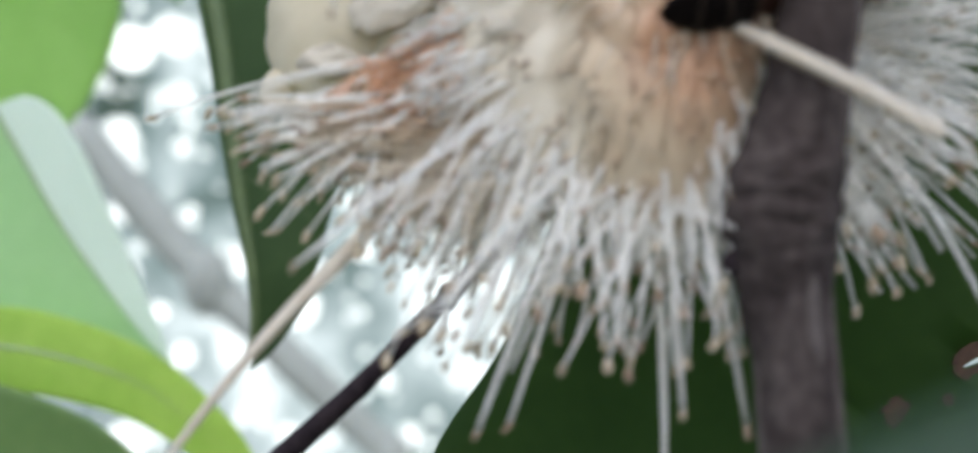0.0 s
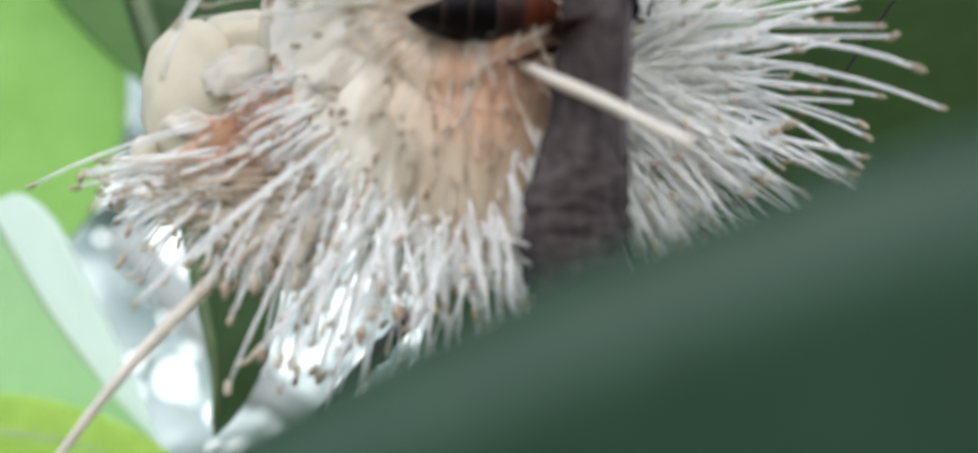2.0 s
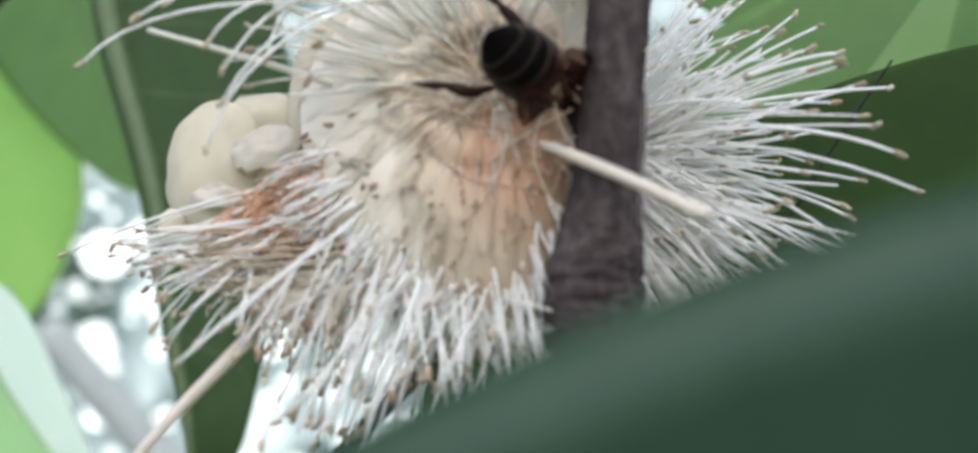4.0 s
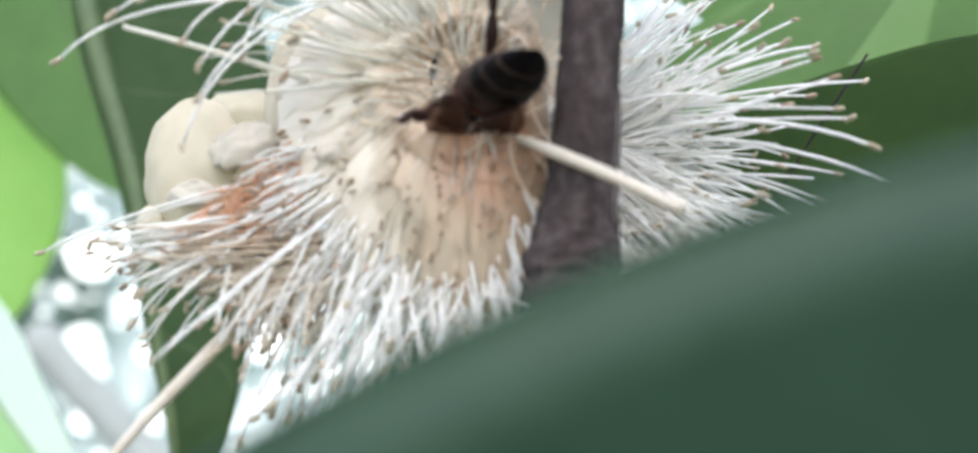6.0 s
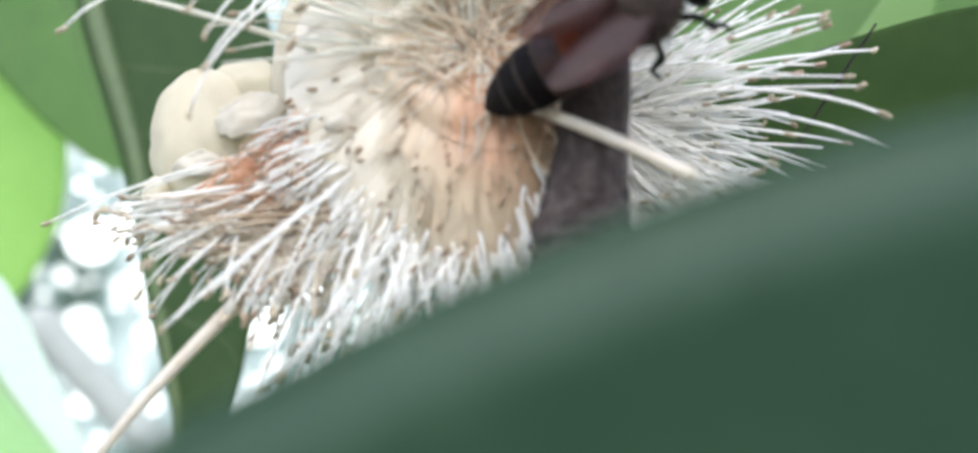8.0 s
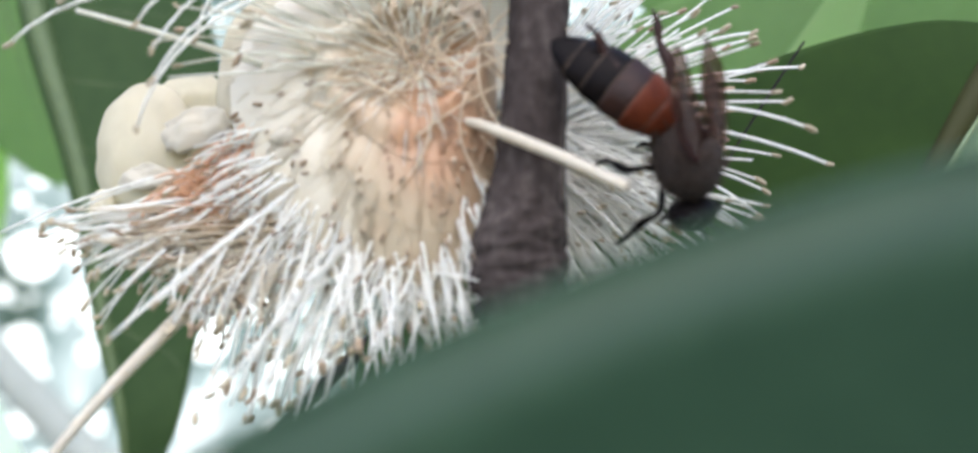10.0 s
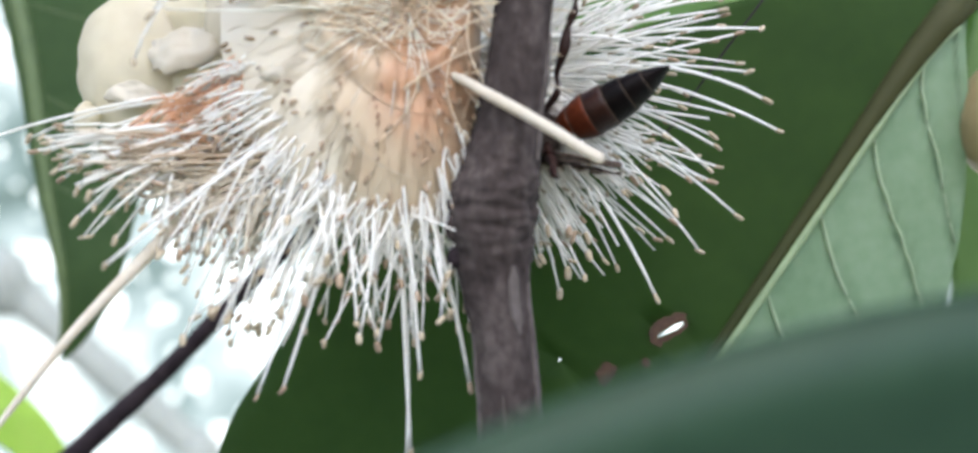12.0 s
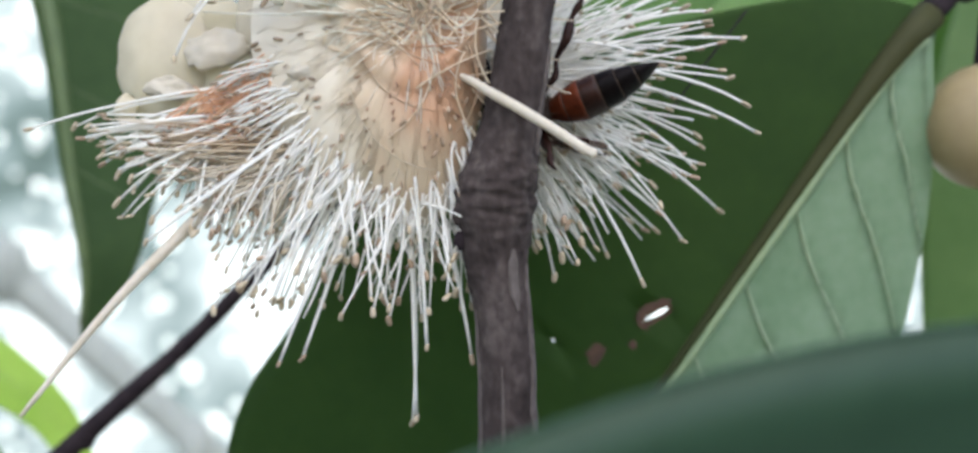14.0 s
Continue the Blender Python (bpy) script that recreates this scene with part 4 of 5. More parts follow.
def bee():
    ob = thing("bee", (0, 0, 0), "honeybee with an amber and black banded abdomen foraging on the flower", "bee")

    def girth(d):
        """The abdomen's half width, d millimetres behind the waist."""
        f = min(max(d / ABDOMEN, 0.0), 1.0)
        return 1.24 * (0.42 + 0.58 * math.sin(math.pi / 2 * f / 0.32)) if f < 0.32 else max(0.06, 1.24 * (1 - ((f - 0.32) / 0.68) ** 2.1))

    def breadth(d):
        """Seen from its back the abdomen is broader, with a rounded end."""
        f = min(max(d / ABDOMEN, 0.0), 1.0)
        return 1.2 * girth(d) if f < 0.32 else max(0.06, 1.49 * (1 - ((f - 0.32) / 0.68) ** 2.8) ** 0.65)

    def ring(a, b, grow=1.0, m=6):
        pts = [(-(a + (b - a) * k / m), 0, 0.10 - 0.02 * (a + (b - a) * k / m - 3.0) ** 2) for k in range(m + 1)]
        v, f = tube(pts, [girth(a + (b - a) * k / m) * grow * (1.0 + 0.06 * k / m) for k in range(m + 1)], 22)
        return [V((p.x, p.y * breadth(-p.x) / girth(-p.x), p.z * 0.86)) for p in v], f

    cuts = [0.0, 1.0, 2.05, 3.1, 4.15, 5.2, 6.6]
    belly = part("abdomen", ring(0.0, 6.5, 0.93, 16), BEE_DARK, ob, "tapering amber and black banded abdomen")
    belly.location = WAIST * MM
    for i in range(6):
        part("abdomen_ring", ring(cuts[i], cuts[i + 1]), (BEE_AMBER, BEE_AMBER, BEE_BROWN, BEE_DARK, BEE_DARK, BEE_DARK)[i], belly, ("glossy amber ring", "glossy amber ring", "dark brown ring", "glossy black ring", "glossy black ring", "glossy black ring")[i])
        if i:
            part("band", ring(cuts[i] - 0.03, cuts[i] + 0.06, 1.012, 2), BEE_BAND, belly, "narrow pale hairy band")
    part("thorax", ball((-0.5, 0, 0.15), (1.55, 1.5, 1.75), (1, 0, 0), rings=12, sides=18), BEE_FUR, ob, "furry brown thorax")
    rng = random.Random(3)
    hairs = []
    for i in range(260):
        d = V((rng.gauss(0, 1), rng.gauss(0, 1), rng.gauss(0, 1))).normalized()
        a = V((-0.5 + d.x * 1.7, d.y * 1.5, 0.15 + d.z * 1.45))
        hairs.append(tube([a, a + d * 0.25 + V((-0.05, 0, 0)), a + d * 0.42 + V((-0.18, 0, 0))], [0.03, 0.025, 0.01], 3))
    part("fur", join(*hairs), BEE_BAND, ob, "short tan hairs", kind="stuff")
    head = part("head", ball((1.75, 0, -0.25), (1.25, 1.1, 0.75), (1, 0, -0.2), rings=9, sides=14), BEE_DARK, ob, "dark head")
    for s in (-1, 1):
        part("eye", ball((1.75, 0.95 * s, -0.05), (0.42, 0.36, 0.72), (0.2, 0, 1)), BEE_DARK, head, "glossy compound eye")
        part("antenna", tube(smooth_line([(2.3, 0.3 * s, 0.2), (3.0, 0.7 * s, 0.6), (3.5, 0.9 * s, 0.0), (4.1, 1.1 * s, -0.6)], 3), 0.09, 6), BEE_DARK, head)
        for nm, span, w0, lift in (("forewing", 5.2, 2.1, 0.5), ("hindwing", 4.2, 1.3, 0.3)):
            up = []
            for layer in (0.015, -0.015):
                for k in range(15):
                    f = k / 14
                    c = w0 * math.sin(math.pi * f ** 0.75) ** 0.55 if 0 < f < 1 else 0.03
                    x = -0.2 - span * f
                    for e in (-0.4, 0.1, 0.6):
                        up.append(V((x - 0.4 * e * c, s * (0.7 + 0.35 * f + e * c), 1.3 + lift * f + 0.12 * math.sin(f * 9 + e * 4) * f + layer)))
            fc, w = [], 45
            for k in range(14):
                for e in range(2):
                    a = 3 * k + e
                    fc.append((a, a + 1, a + 4, a + 3))
                    fc.append((w + a, w + a + 3, w + a + 4, w + a + 1))
                for e in (0, 2):
                    a = 3 * k + e
                    fc.append((a, a + 3, w + a + 3, w + a))
            wing = part(nm, (up, fc), WING, ob, "smoky translucent wing")
            part("wing_vein", tube([up[3 * k] for k in range(15)], [0.032 - 0.0015 * k for k in range(15)], 5), BEE_DARK, wing)
        for x0, x1, x2, g in ((0.5, 1.6, 2.2, 0.85), (-0.5, -0.8, -1.4, 0.9)):
            pts = smooth_line([(x0, 0.8 * s, -0.9), (x1 * 0.7 + x0 * 0.3, 1.3 * s, -1.1 * g), (x1, 1.6 * s, -2.1 * g), (x2 * 0.95, 1.5 * s, -3.2 * g), (x2 + 0.2, 1.8 * s, -4.0 * g)], 4)
            part("leg", tube(pts, [0.15, 0.17, 0.18, 0.18, 0.16, 0.13, 0.14, 0.17, 0.20, 0.21, 0.17, 0.11, 0.14, 0.11, 0.09, 0.09, 0.06], 7), BEE_DARK, ob)
        # the hind leg, from its hip along +x: thigh, broad shin, flat heel and foot
        pts = smooth_line([(0, 0, 0), (1.3, 0.25 * s, 0.45), (2.2, 0.1 * s, 0.1), (3.4, 0, 0.35), (4.6, 0.05 * s, 0.0), (5.5, 0.1 * s, 0.1), (6.2, 0.0, -0.15)], 3)
        hind = part("hind_leg", tube(pts, [0.13, 0.17, 0.2, 0.2, 0.16, 0.12, 0.13, 0.17, 0.22, 0.27, 0.30, 0.24, 0.13, 0.2, 0.22, 0.17, 0.1, 0.09, 0.06], 8), BEE_LEG, ob, "reddish-brown hind leg with a broad shin")
        hind.location = V((HIP[0], HIP[1] * s, HIP[2])) * MM
    return ob


# ---- build ----
backdrop()
ground()
stem()
loose_style()
main_flower()
second_flower()
bud()
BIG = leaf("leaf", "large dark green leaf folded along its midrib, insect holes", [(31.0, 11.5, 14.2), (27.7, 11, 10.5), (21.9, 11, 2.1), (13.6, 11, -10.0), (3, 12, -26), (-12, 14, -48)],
           (16.8, 26.0), (LEAF_SHADED_HALF, LEAF_LIT_HALF), fold=(-14, -10), out=(1, 0, -0.62), veins=10, vein_r=0.15, rib_r=0.42, rib_mat=RIB_FADING, vein_mat=VEIN, blunt=(1.0, 1.0), n=110, m=16, vein_side=(1,), quilt=0.28, flare=0.75, dent=2.3,
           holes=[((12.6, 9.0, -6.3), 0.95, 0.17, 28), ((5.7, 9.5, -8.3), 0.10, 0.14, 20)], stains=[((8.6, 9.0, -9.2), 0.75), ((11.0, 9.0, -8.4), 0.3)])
# the pale edge of the midrib, on the side of the half painted as lit
edge = smooth_line([(31.0, 11.5, 14.2), (27.7, 11, 10.5), (21.9, 11, 2.1), (13.6, 11, -10.0), (3, 12, -26), (-12, 14, -48)], 12)
edge = [q + V((0.82, -0.45, -0.57)) * (0.5 + 1.1 * math.exp(-i / 7)) for i, q in enumerate(edge)][5:]
part("midrib_edge", tube(edge, [0.12 + 0.16 * min(1.0, i / 14) for i in range(len(edge))], 8), VEIN_PALE, BIG, "pale edge of the midrib")
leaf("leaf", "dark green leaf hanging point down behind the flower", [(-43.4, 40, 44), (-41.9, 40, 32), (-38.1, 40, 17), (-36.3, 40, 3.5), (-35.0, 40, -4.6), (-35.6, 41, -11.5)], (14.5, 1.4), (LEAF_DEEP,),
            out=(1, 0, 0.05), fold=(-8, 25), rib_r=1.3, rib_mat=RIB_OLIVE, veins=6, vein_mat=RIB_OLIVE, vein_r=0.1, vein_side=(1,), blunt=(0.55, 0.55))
leaf("leaf", "mid-green leaf with a slanting margin above the bright gap", [(-103, 110, 143), (-92, 110, 105), (-81, 110, 65), (-71, 110, 31.5)], (12, 21), (LEAF_MID,), out=(1, 0, 0.3), rib_r=0.5, rib_mat=RIB_OLIVE, veins=6, vein_mat=RIB_OLIVE, vein_r=0.08, blunt=(1.0, 1.0))
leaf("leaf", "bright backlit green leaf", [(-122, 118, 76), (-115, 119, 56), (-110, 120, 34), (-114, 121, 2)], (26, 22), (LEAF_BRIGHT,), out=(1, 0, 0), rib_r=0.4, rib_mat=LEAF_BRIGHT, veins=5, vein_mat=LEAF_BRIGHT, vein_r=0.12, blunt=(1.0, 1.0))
leaf("leaf", "pale backlit leaf folded along its midrib", [(-69.5, 60, 12), (-66.7, 60, 7.6), (-62.1, 60, 0.1), (-55.5, 60, -8.5), (-50.5, 60, -14)], (5.8, 24), (LEAF_FRESH, LEAF_GLARE), out=(1, 0, 0.7), rib_r=0.35, rib_mat=VEIN, blunt=(0.5, 0.6))
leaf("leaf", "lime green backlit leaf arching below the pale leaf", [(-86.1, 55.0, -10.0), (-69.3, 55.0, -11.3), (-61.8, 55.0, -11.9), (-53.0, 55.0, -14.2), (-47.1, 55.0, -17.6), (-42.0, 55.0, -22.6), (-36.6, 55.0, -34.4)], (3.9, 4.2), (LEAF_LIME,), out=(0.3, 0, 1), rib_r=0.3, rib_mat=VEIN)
leaf("leaf", "dark green leaf low in the shade", [(-84.8, 47.8, -18.8), (-62.2, 47.8, -21.1), (-50.9, 47.8, -24.4), (-40.6, 47.8, -34.8)], (7.5, 12), (LEAF_SOFT,), out=(0.3, 0, 1), rib_r=0.3, rib_mat=RIB_OLIVE)
leaf("leaf", "shaded green leaf beyond the large leaf", [(57, 30, 34), (49, 30, 16), (44.5, 30, -2), (41, 30, -26)], (12, 9), (LEAF_SOFT,), out=(1, 0, 0), rib_r=0.4, rib_mat=RIB_OLIVE)
leaf("leaf", "light green backlit leaf behind the large leaf", [(-4, 25, -10), (8, 25.5, 4), (20, 26, 18), (27.5, 27, 27)], (7.5, 13), (LEAF_MID, LEAF_GLOW), out=(0.7, 0, -0.7), rib_r=0.3, rib_mat=RIB_OLIVE, veins=6, vein_mat=RIB_OLIVE, vein_r=0.08, blunt=(0.8, 0.8))
leaf("leaf", "fresh green leaf behind the bud", [(62, 36, 16), (46, 36, 22), (30, 36, 27), (8, 37, 30)], (16, 16), (LEAF_MID,), out=(0, 0, -1), rib_r=0.4, rib_mat=RIB_OLIVE)
branch("branch", "thin dark branch slanting through the bright gap", [(-7.6, 32, 4), (-15.8, 30, -3), (-23.8, 30, -11), (-35.8, 31, -22), (-62, 34, -48)], [0.6, 0.62, 0.72, 0.95, 1.2], BARK_DARK, knobs=[((-17.6, 30, -4.7), 0.75), ((-31.8, 30.6, -18.4), 0.95)])
branch("branch", "dark brown branch that carries the bud and the large leaf", [(31.0, 11.5, 14.2), (34, 13, 17.5), (38, 14, 16), (42, 15, 8), (48, 16, -8), (55, 18, -40)], [0.9, 1.4, 2.0, 2.2, 2.4, 2.6], BARK_DARK, knobs=[((34, 13, 17.4), 1.7), ((41.6, 14.8, 9), 2.35)])


branch("branch", "thin branch that carries the backlit leaves", [(-122, 118, 76), (-127, 116, 100), (-118, 112, 128), (-103, 110, 143)], [0.9, 1.0, 1.0, 0.9], BARK_DARK)
branch("branch", "thin dark twig in the upper corner of the foliage", [(-70, 40, 23), (-58, 40, 31.5), (-50, 40, 38), (-38, 40, 48)], [0.7, 0.6, 0.55, 0.5], BARK_DARK)
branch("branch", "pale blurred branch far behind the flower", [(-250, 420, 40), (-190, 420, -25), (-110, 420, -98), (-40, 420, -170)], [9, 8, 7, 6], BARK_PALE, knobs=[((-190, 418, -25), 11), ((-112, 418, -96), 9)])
branch("branch", "hair-thin dark twig behind the stamens", [(17.5, 7, 13.5), (14.0, 6, 9.0), (11.2, 5.4, 5.2), (9.6, 5, 3.4)], [0.07, 0.06, 0.05, 0.03], BARK_DARK)


def near_leaf():
    """The dark leaf close before the flower: its margin runs up to the right."""
    ob = thing("leaf", (5, -34, -14), "dark green glossy leaf close before the flower", "leaf")
    verts, faces = [], []
    nx, nz = 60, 16
    for layer in (0, 1):
        for i in range(nx + 1):
            x = -42 + 96 * i / nx
            top = -3.9 + 0.405 * x - 0.0095 * x * x if x < 21 else -3.9 + 0.405 * 21 - 0.0095 * 441 - 0.004 * (x - 21) ** 2
            for k in range(nz + 1):
                v = k / nz
                z = top - 42 * v
                y = -34 + 0.12 * x + 12 * v + 1.0 * v * v + 0.25 * noise.noise(V((x * 0.12, v * 3, 2))) - 0.3 * math.exp(-v * 12)
                verts.append(V((x, y + 0.3 * layer, z)))
    w = nz + 1
    off = (nx + 1) * w
    for i in range(nx):
        for k in range(nz):
            a = i * w + k
            faces.append((a, a + 1, a + w + 1, a + w))
            faces.append((off + a, off + a + w, off + a + w + 1, off + a + 1))
        a = i * w
        faces.append((a, a + w, off + a + w, off + a))
    part("blade", (verts, faces), LEAF_NEAR, ob)
    part("margin", tube([verts[i * w] + V((0, 0.15, 0)) for i in range(nx + 1)], 0.16, 8), LEAF_NEAR, ob, "rounded leaf margin")
    return ob


NEAR = near_leaf()
BEE = bee()


# seconds, where the two hind feet reach to (millimetres)
FEET = [
    (0.0, (-6, -8, 8), (-1, -9, 12)), (1.0, (-9.5, -9, 6.5), (-3, -9, 13)), (2.0, (-6.0, -9, 8.7), (-3, -9, 13)), (2.5, (-6.9, -9, 9.0), (-3, -9, 14)), (3.2, (-7.0, -9, 9.0), (-3.6, -9, 13.9)),
    (5.3, (-4.2, -9, 9.2), (-0.8, -9, 13.5)), (5.7, (-4.6, -9, 8.4), (-1.8, -9, 13.2)), (6.0, (-4.5, -9, 8.4), (-0.7, -9, 13)), (6.5, (-6.1, -9, 9.2), (-0.3, -9, 12.8)),
    (7.0, (-6.9, -9, 8.6), (-0.6, -9, 10.5)), (7.4, (-3.5, -6.5, 9.5), (-3, -6.5, 11)), (8.2, (1.5, -7, 9.0), (2.5, -7, 13)), (10.3, (0.5, -9, 9.5), (6.0, -8, 11.5)), (10.7, (-0.5, -9, 9.8), (5.0, -7, 12)),
    (11.0, (4.6, -7, 11.5), (3.5, -8, 1.0)), (11.3, (5.6, -5, 12), (4.5, -7, 2.0)), (14.0, (5.6, -4, 11.5), (4.5, -6, 2.5)),
]


# seconds, the abdomen's tip (millimetres), the way along it to the waist, the way the head points, the way of the back
BEE_WAY = [
    (0.0, (-3.02, -7.50, 7.77), (0.84, 0.44, 0.33), (1, 0.2, 0.1), (0, -0.7, -0.7)),
    (0.6, (-3.82, -7.50, 7.19), (0.91, 0.35, 0.23), (1, 0.2, 0.15), (0, -0.7, -0.7)),
    (1.0, (-6.35, -7.50, 8.94), (0.99, 0.16, 0.04), (1, 0.3, 0.0), (0, -0.7, -0.7)),
    (1.5, (-5.58, -7.50, 9.80), (0.96, 0.26, -0.06), (1, 0.4, 0.0), (0, -0.7, -0.7)),
    (2.0, (-4.66, -7.50, 9.53), (0.90, 0.43, 0.06), (0.5, 0.9, 0.1), (0, -0.6, -0.8)),
    (2.5, (-2.18, -11.50, 10.31), (0.30, 0.95, -0.08), (0.35, 0.9, -0.3), (0.7, -0.6, -0.45)),
    (3.2, (-2.27, -11.50, 11.09), (0.27, 0.95, -0.12), (0.3, 0.93, -0.3), (0.7, -0.6, -0.45)),
    (5.3, (-0.33, -11.50, 10.81), (0.13, 0.99, -0.02), (0.1, 1, -0.2), (-0.1, -0.5, -0.85)),
    (5.5, (0.18, -11.50, 10.48), (-0.26, 0.96, -0.04), (-0.2, 1, -0.25), (0, -0.45, -0.9)),
    (5.7, (0.60, -11.50, 9.94), (-0.36, 0.93, -0.02), (-0.3, 1, -0.25), (0, -0.45, -0.9)),
    (6.0, (1.06, -11.50, 9.65), (-0.53, 0.85, -0.04), (-0.4, 1, -0.25), (0, -0.45, -0.9)),
    (6.5, (0.89, -11.00, 9.60), (-0.48, 0.88, 0.02), (-0.4, 1, -0.2), (0, -0.45, -0.9)),
    (6.7, (1.07, -11.00, 9.30), (-0.50, 0.87, -0.01), (-0.4, 1, -0.2), (0, -0.45, -0.9)),
    (6.9, (-1.65, -11.00, 7.97), (0.25, 0.89, 0.39), (-0.2, 1, -0.15), (0.1, -0.5, -0.85)),
    (7.0, (-2.22, -11.00, 7.81), (0.22, 0.92, 0.33), (0.2, 1, 0.0), (0.2, -0.6, -0.7)),
    (7.2, (-3.07, -11.00, 7.23), (0.38, 0.84, 0.38), (0.6, 0.8, 0.3), (0.3, -0.85, -0.2)),
    (7.4, (-7.73, -7.50, 9.10), (1.00, -0.08, 0.06), (1, -0.35, 0.05), (0, -1, 0.2)),
    (7.6, (-6.48, -7.50, 8.31), (0.96, -0.16, 0.23), (1, -0.3, 0.3), (0, -1, 0.2)),
    (7.8, (-4.53, -7.50, 7.64), (0.93, -0.18, 0.32), (1, -0.2, 0.35), (0, -1, 0.2)),
    (8.0, (-2.22, -7.00, 7.41), (0.86, -0.38, 0.33), (1, -0.1, 0.5), (0, -1, 0.1)),
    (8.2, (-1.90, -7.00, 7.04), (0.77, -0.40, 0.50), (1, 0, 0.7), (0.1, -1, 0.1)),
    (9.3, (2.96, -8.00, 8.27), (0.97, 0.00, -0.25), (1, 0.2, -0.4), (0.3, -1, 0.1)),
    (10.3, (3.60, -8.50, 10.22), (0.71, 0.20, -0.68), (-0.4, 0.3, -0.85), (0.8, -0.6, -0.2)),
    (10.5, (4.48, -8.50, 9.48), (0.55, 0.54, -0.64), (-0.9, 0.5, -0.45), (0.6, -0.6, -0.5)),
    (10.6, (3.94, -8.00, 8.38), (0.51, 0.52, -0.69), (-0.8, 0.5, -0.5), (0.6, -0.6, -0.5)),
    (10.7, (5.87, -7.00, 9.88), (0.12, 0.39, -0.91), (-1, 0.6, -0.4), (0.15, -0.85, -0.5)),
    (10.8, (6.55, -6.80, 9.18), (0.06, 0.46, -0.89), (-1, 0.5, -0.2), (0.15, -0.85, -0.5)),
    (10.9, (6.16, -6.50, 8.66), (0.12, 0.56, -0.82), (-1, 0.35, 0.0), (0.2, -0.55, -0.8)),
    (11.0, (6.34, -6.20, 8.29), (0.01, 0.48, -0.88), (-1, 0.35, 0.0), (0.2, -0.55, -0.8)),
    (11.2, (8.50, -5.20, 10.26), (-0.40, 0.30, -0.87), (-1, 0.3, 0.0), (0.2, -0.55, -0.8)),
    (11.3, (9.72, -5.00, 9.63), (-0.60, 0.26, -0.76), (-1, 0.3, 0.0), (0.2, -0.55, -0.8)),
    (11.5, (10.50, -4.00, 8.40), (-0.81, 0.24, -0.54), (-1, 0.2, 0.05), (0.1, -0.15, -1)),
    (12.0, (10.28, -3.50, 8.15), (-0.85, 0.26, -0.46), (-1, 0.1, 0.05), (0.1, -0.15, -1)),
    (12.5, (10.62, -3.50, 6.65), (-0.94, 0.22, -0.25), (-1, 0.1, 0.1), (0.1, -0.15, -1)),
    (13.0, (10.27, -3.50, 8.17), (-0.91, 0.21, -0.35), (-1, 0.1, 0.1), (0.1, -0.15, -1)),
    (13.5, (10.77, -3.50, 7.41), (-0.95, 0.21, -0.25), (-1, 0.1, 0.1), (0.1, -0.15, -1)),
    (14.0, (10.33, -3.50, 8.60), (-0.90, 0.20, -0.39), (-1, 0.1, 0.1), (0.1, -0.15, -1)),
]


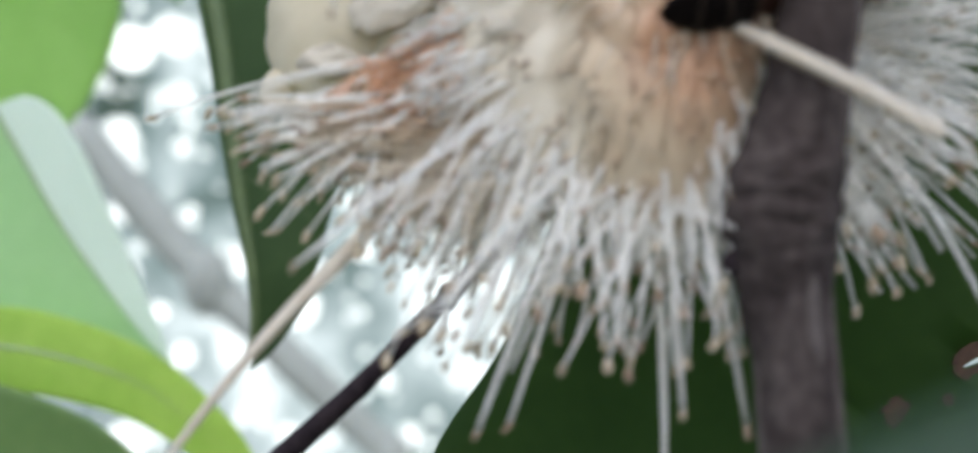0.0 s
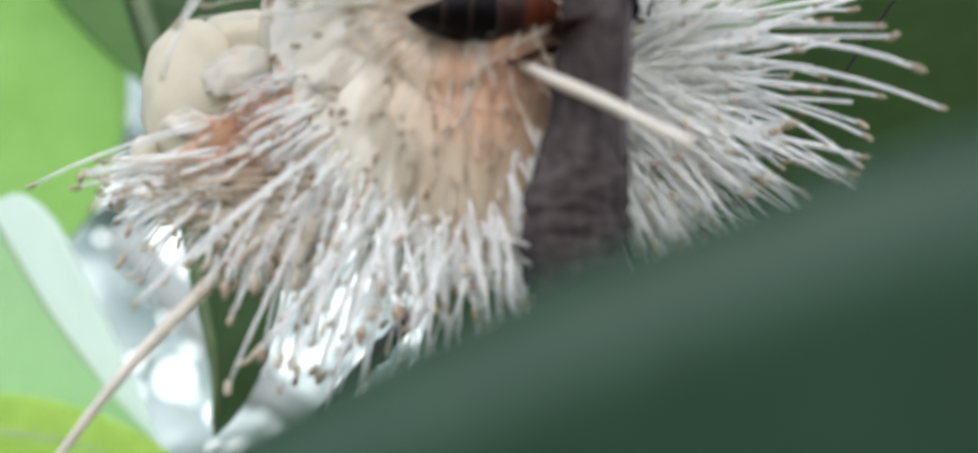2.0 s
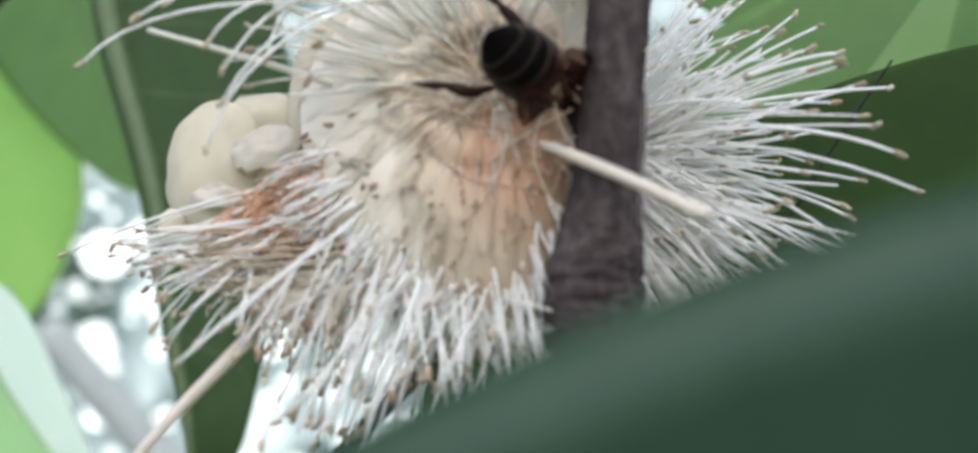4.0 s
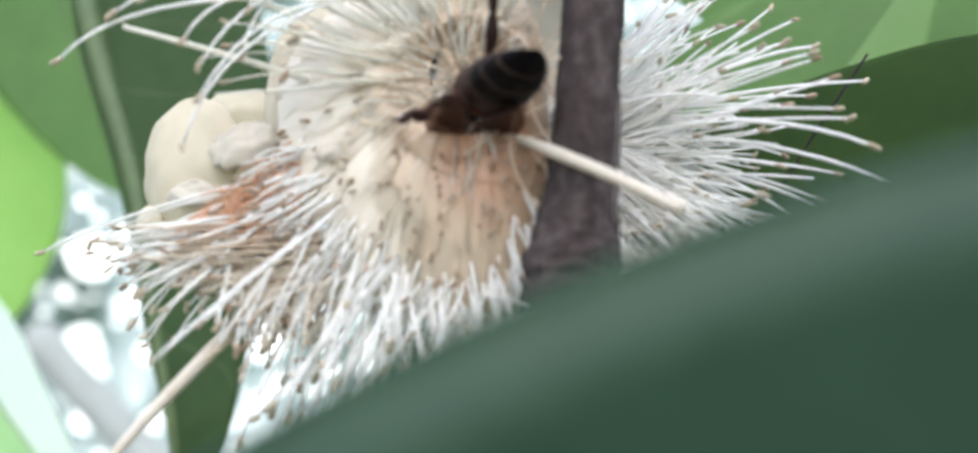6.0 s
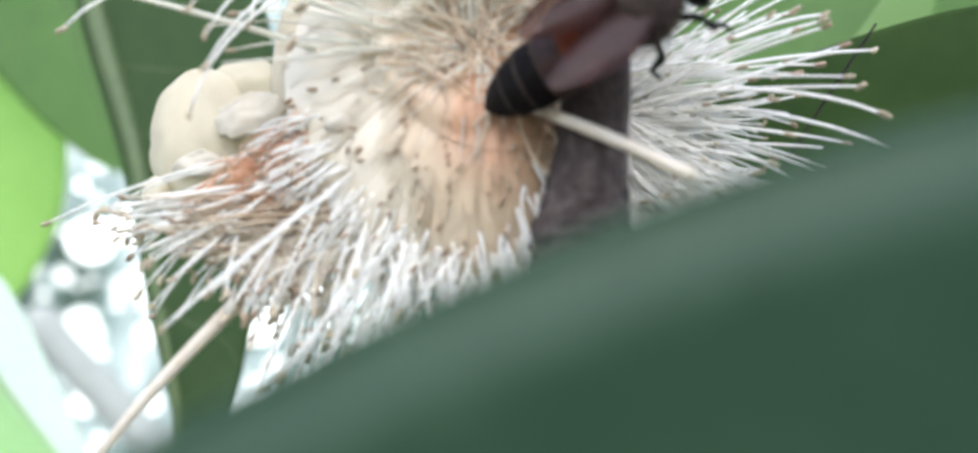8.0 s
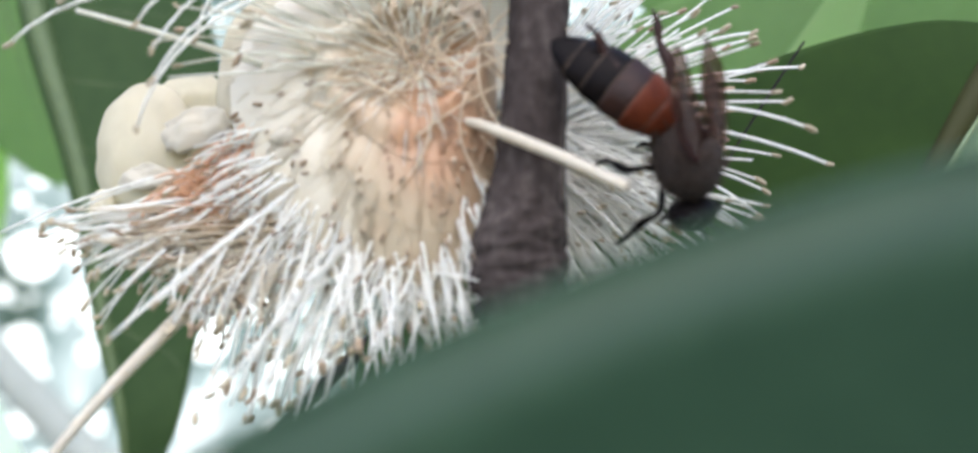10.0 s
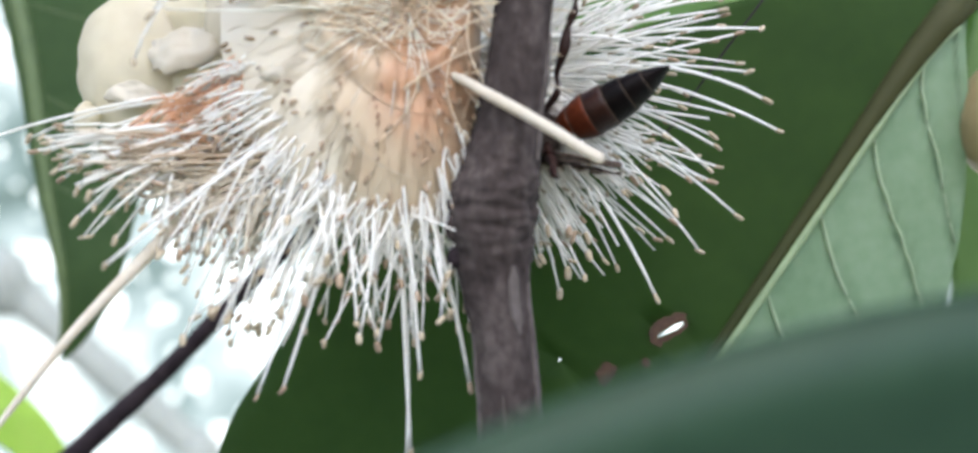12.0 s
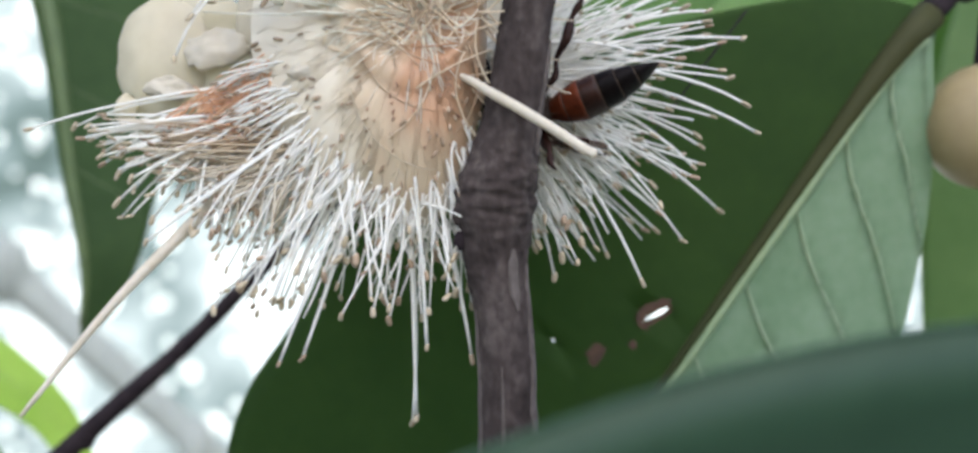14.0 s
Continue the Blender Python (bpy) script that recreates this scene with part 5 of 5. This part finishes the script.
def motions():
    base = Matrix.Translation(V((5, -34, -14)) * MM)
    sway = [(0.0, 1.9, 2.3, 0.8), (0.1, 1.8, 2.2, 0.8), (0.2, 0.8, 0.9, -0.4), (0.3, 0.29, 0.0, 0.26), (0.4, 0.31, 0.75, 0.1), (0.5, 0.55, 1.2, 0.6), (0.7, 1.4, -0.3, 0.0), (1.0, 0.4, 0.2, -0.5),
            (2.0, 0.45, 1.7, 0.6), (3.0, 0.2, 0.9, -0.6), (6.0, 0.8, 0.5, -0.4), (7.0, 0.9, -1.2, -0.7), (8.2, 0.8, -1.4, -0.3), (10.3, -0.1, -1.8, 0.6), (10.5, -0.3, -1.5, 0.6), (10.6, -0.8, 0.6, 0.0),
            (10.8, -1.2, 0.8, -1.4), (10.9, -0.5, -0.7, -2.2), (11.2, -0.7, -1.5, -1.3), (11.5, -0.7, -0.4, -1.0), (13.5, -2.9, -0.5, -0.3), (14.0, -2.9, -0.5, -0.3)]
    walk(NEAR, [(t, Matrix.Translation((dx * MM, 0, dz * MM)) @ base @ pose(0, 0, 0, 0, -a, 0)) for t, dz, a, dx in sway])
    body, belly = [], []
    for t, tip, along, heading, back in BEE_WAY:
        along, x = V(along).normalized(), V(heading).normalized()
        z = V(back)
        z = (z - x * z.dot(x)).normalized()
        turn = Matrix((x, z.cross(x), z)).transposed()
        waist = V(tip) + along * ABDOMEN
        body.append((t, Matrix.LocRotScale((waist - turn @ WAIST) * MM, turn, None)))
        local = turn.transposed() @ along
        up = V((0, 0, 1))
        up = (up - local * up.dot(local)).normalized()
        belly.append((t, Matrix.LocRotScale(WAIST * MM, Matrix((local, up.cross(local), up)).transposed(), None)))
    walk(BEE, body)
    hips = [o for o in BEE.children if o.name.startswith("hind_leg")]
    for side, leg in zip((-1, 1), hips):
        hip, rows, last = V((HIP[0], HIP[1] * side, HIP[2])), [], None
        for t, m in body:
            k = max(i for i in range(len(FEET)) if FEET[i][0] <= t)
            n = min(k + 1, len(FEET) - 1)
            f = (t - FEET[k][0]) / max(FEET[n][0] - FEET[k][0], 1e-6)
            foot = V(FEET[k][1 if side < 0 else 2]).lerp(V(FEET[n][1 if side < 0 else 2]), f)
            aim = ((m.inverted() @ (foot * MM)) / MM - hip).normalized()
            turn = aim.to_track_quat("X", "Z")
            if last is not None:
                turn = last.slerp(turn, min(1.0, radians(80) / max(last.rotation_difference(turn).angle, 1e-6)))
            last = turn
            rows.append((t, Matrix.LocRotScale(hip * MM, turn, None)))
        walk(leg, rows)
    walk([o for o in BEE.children if o.name.startswith("abdomen")][0], belly)


motions()
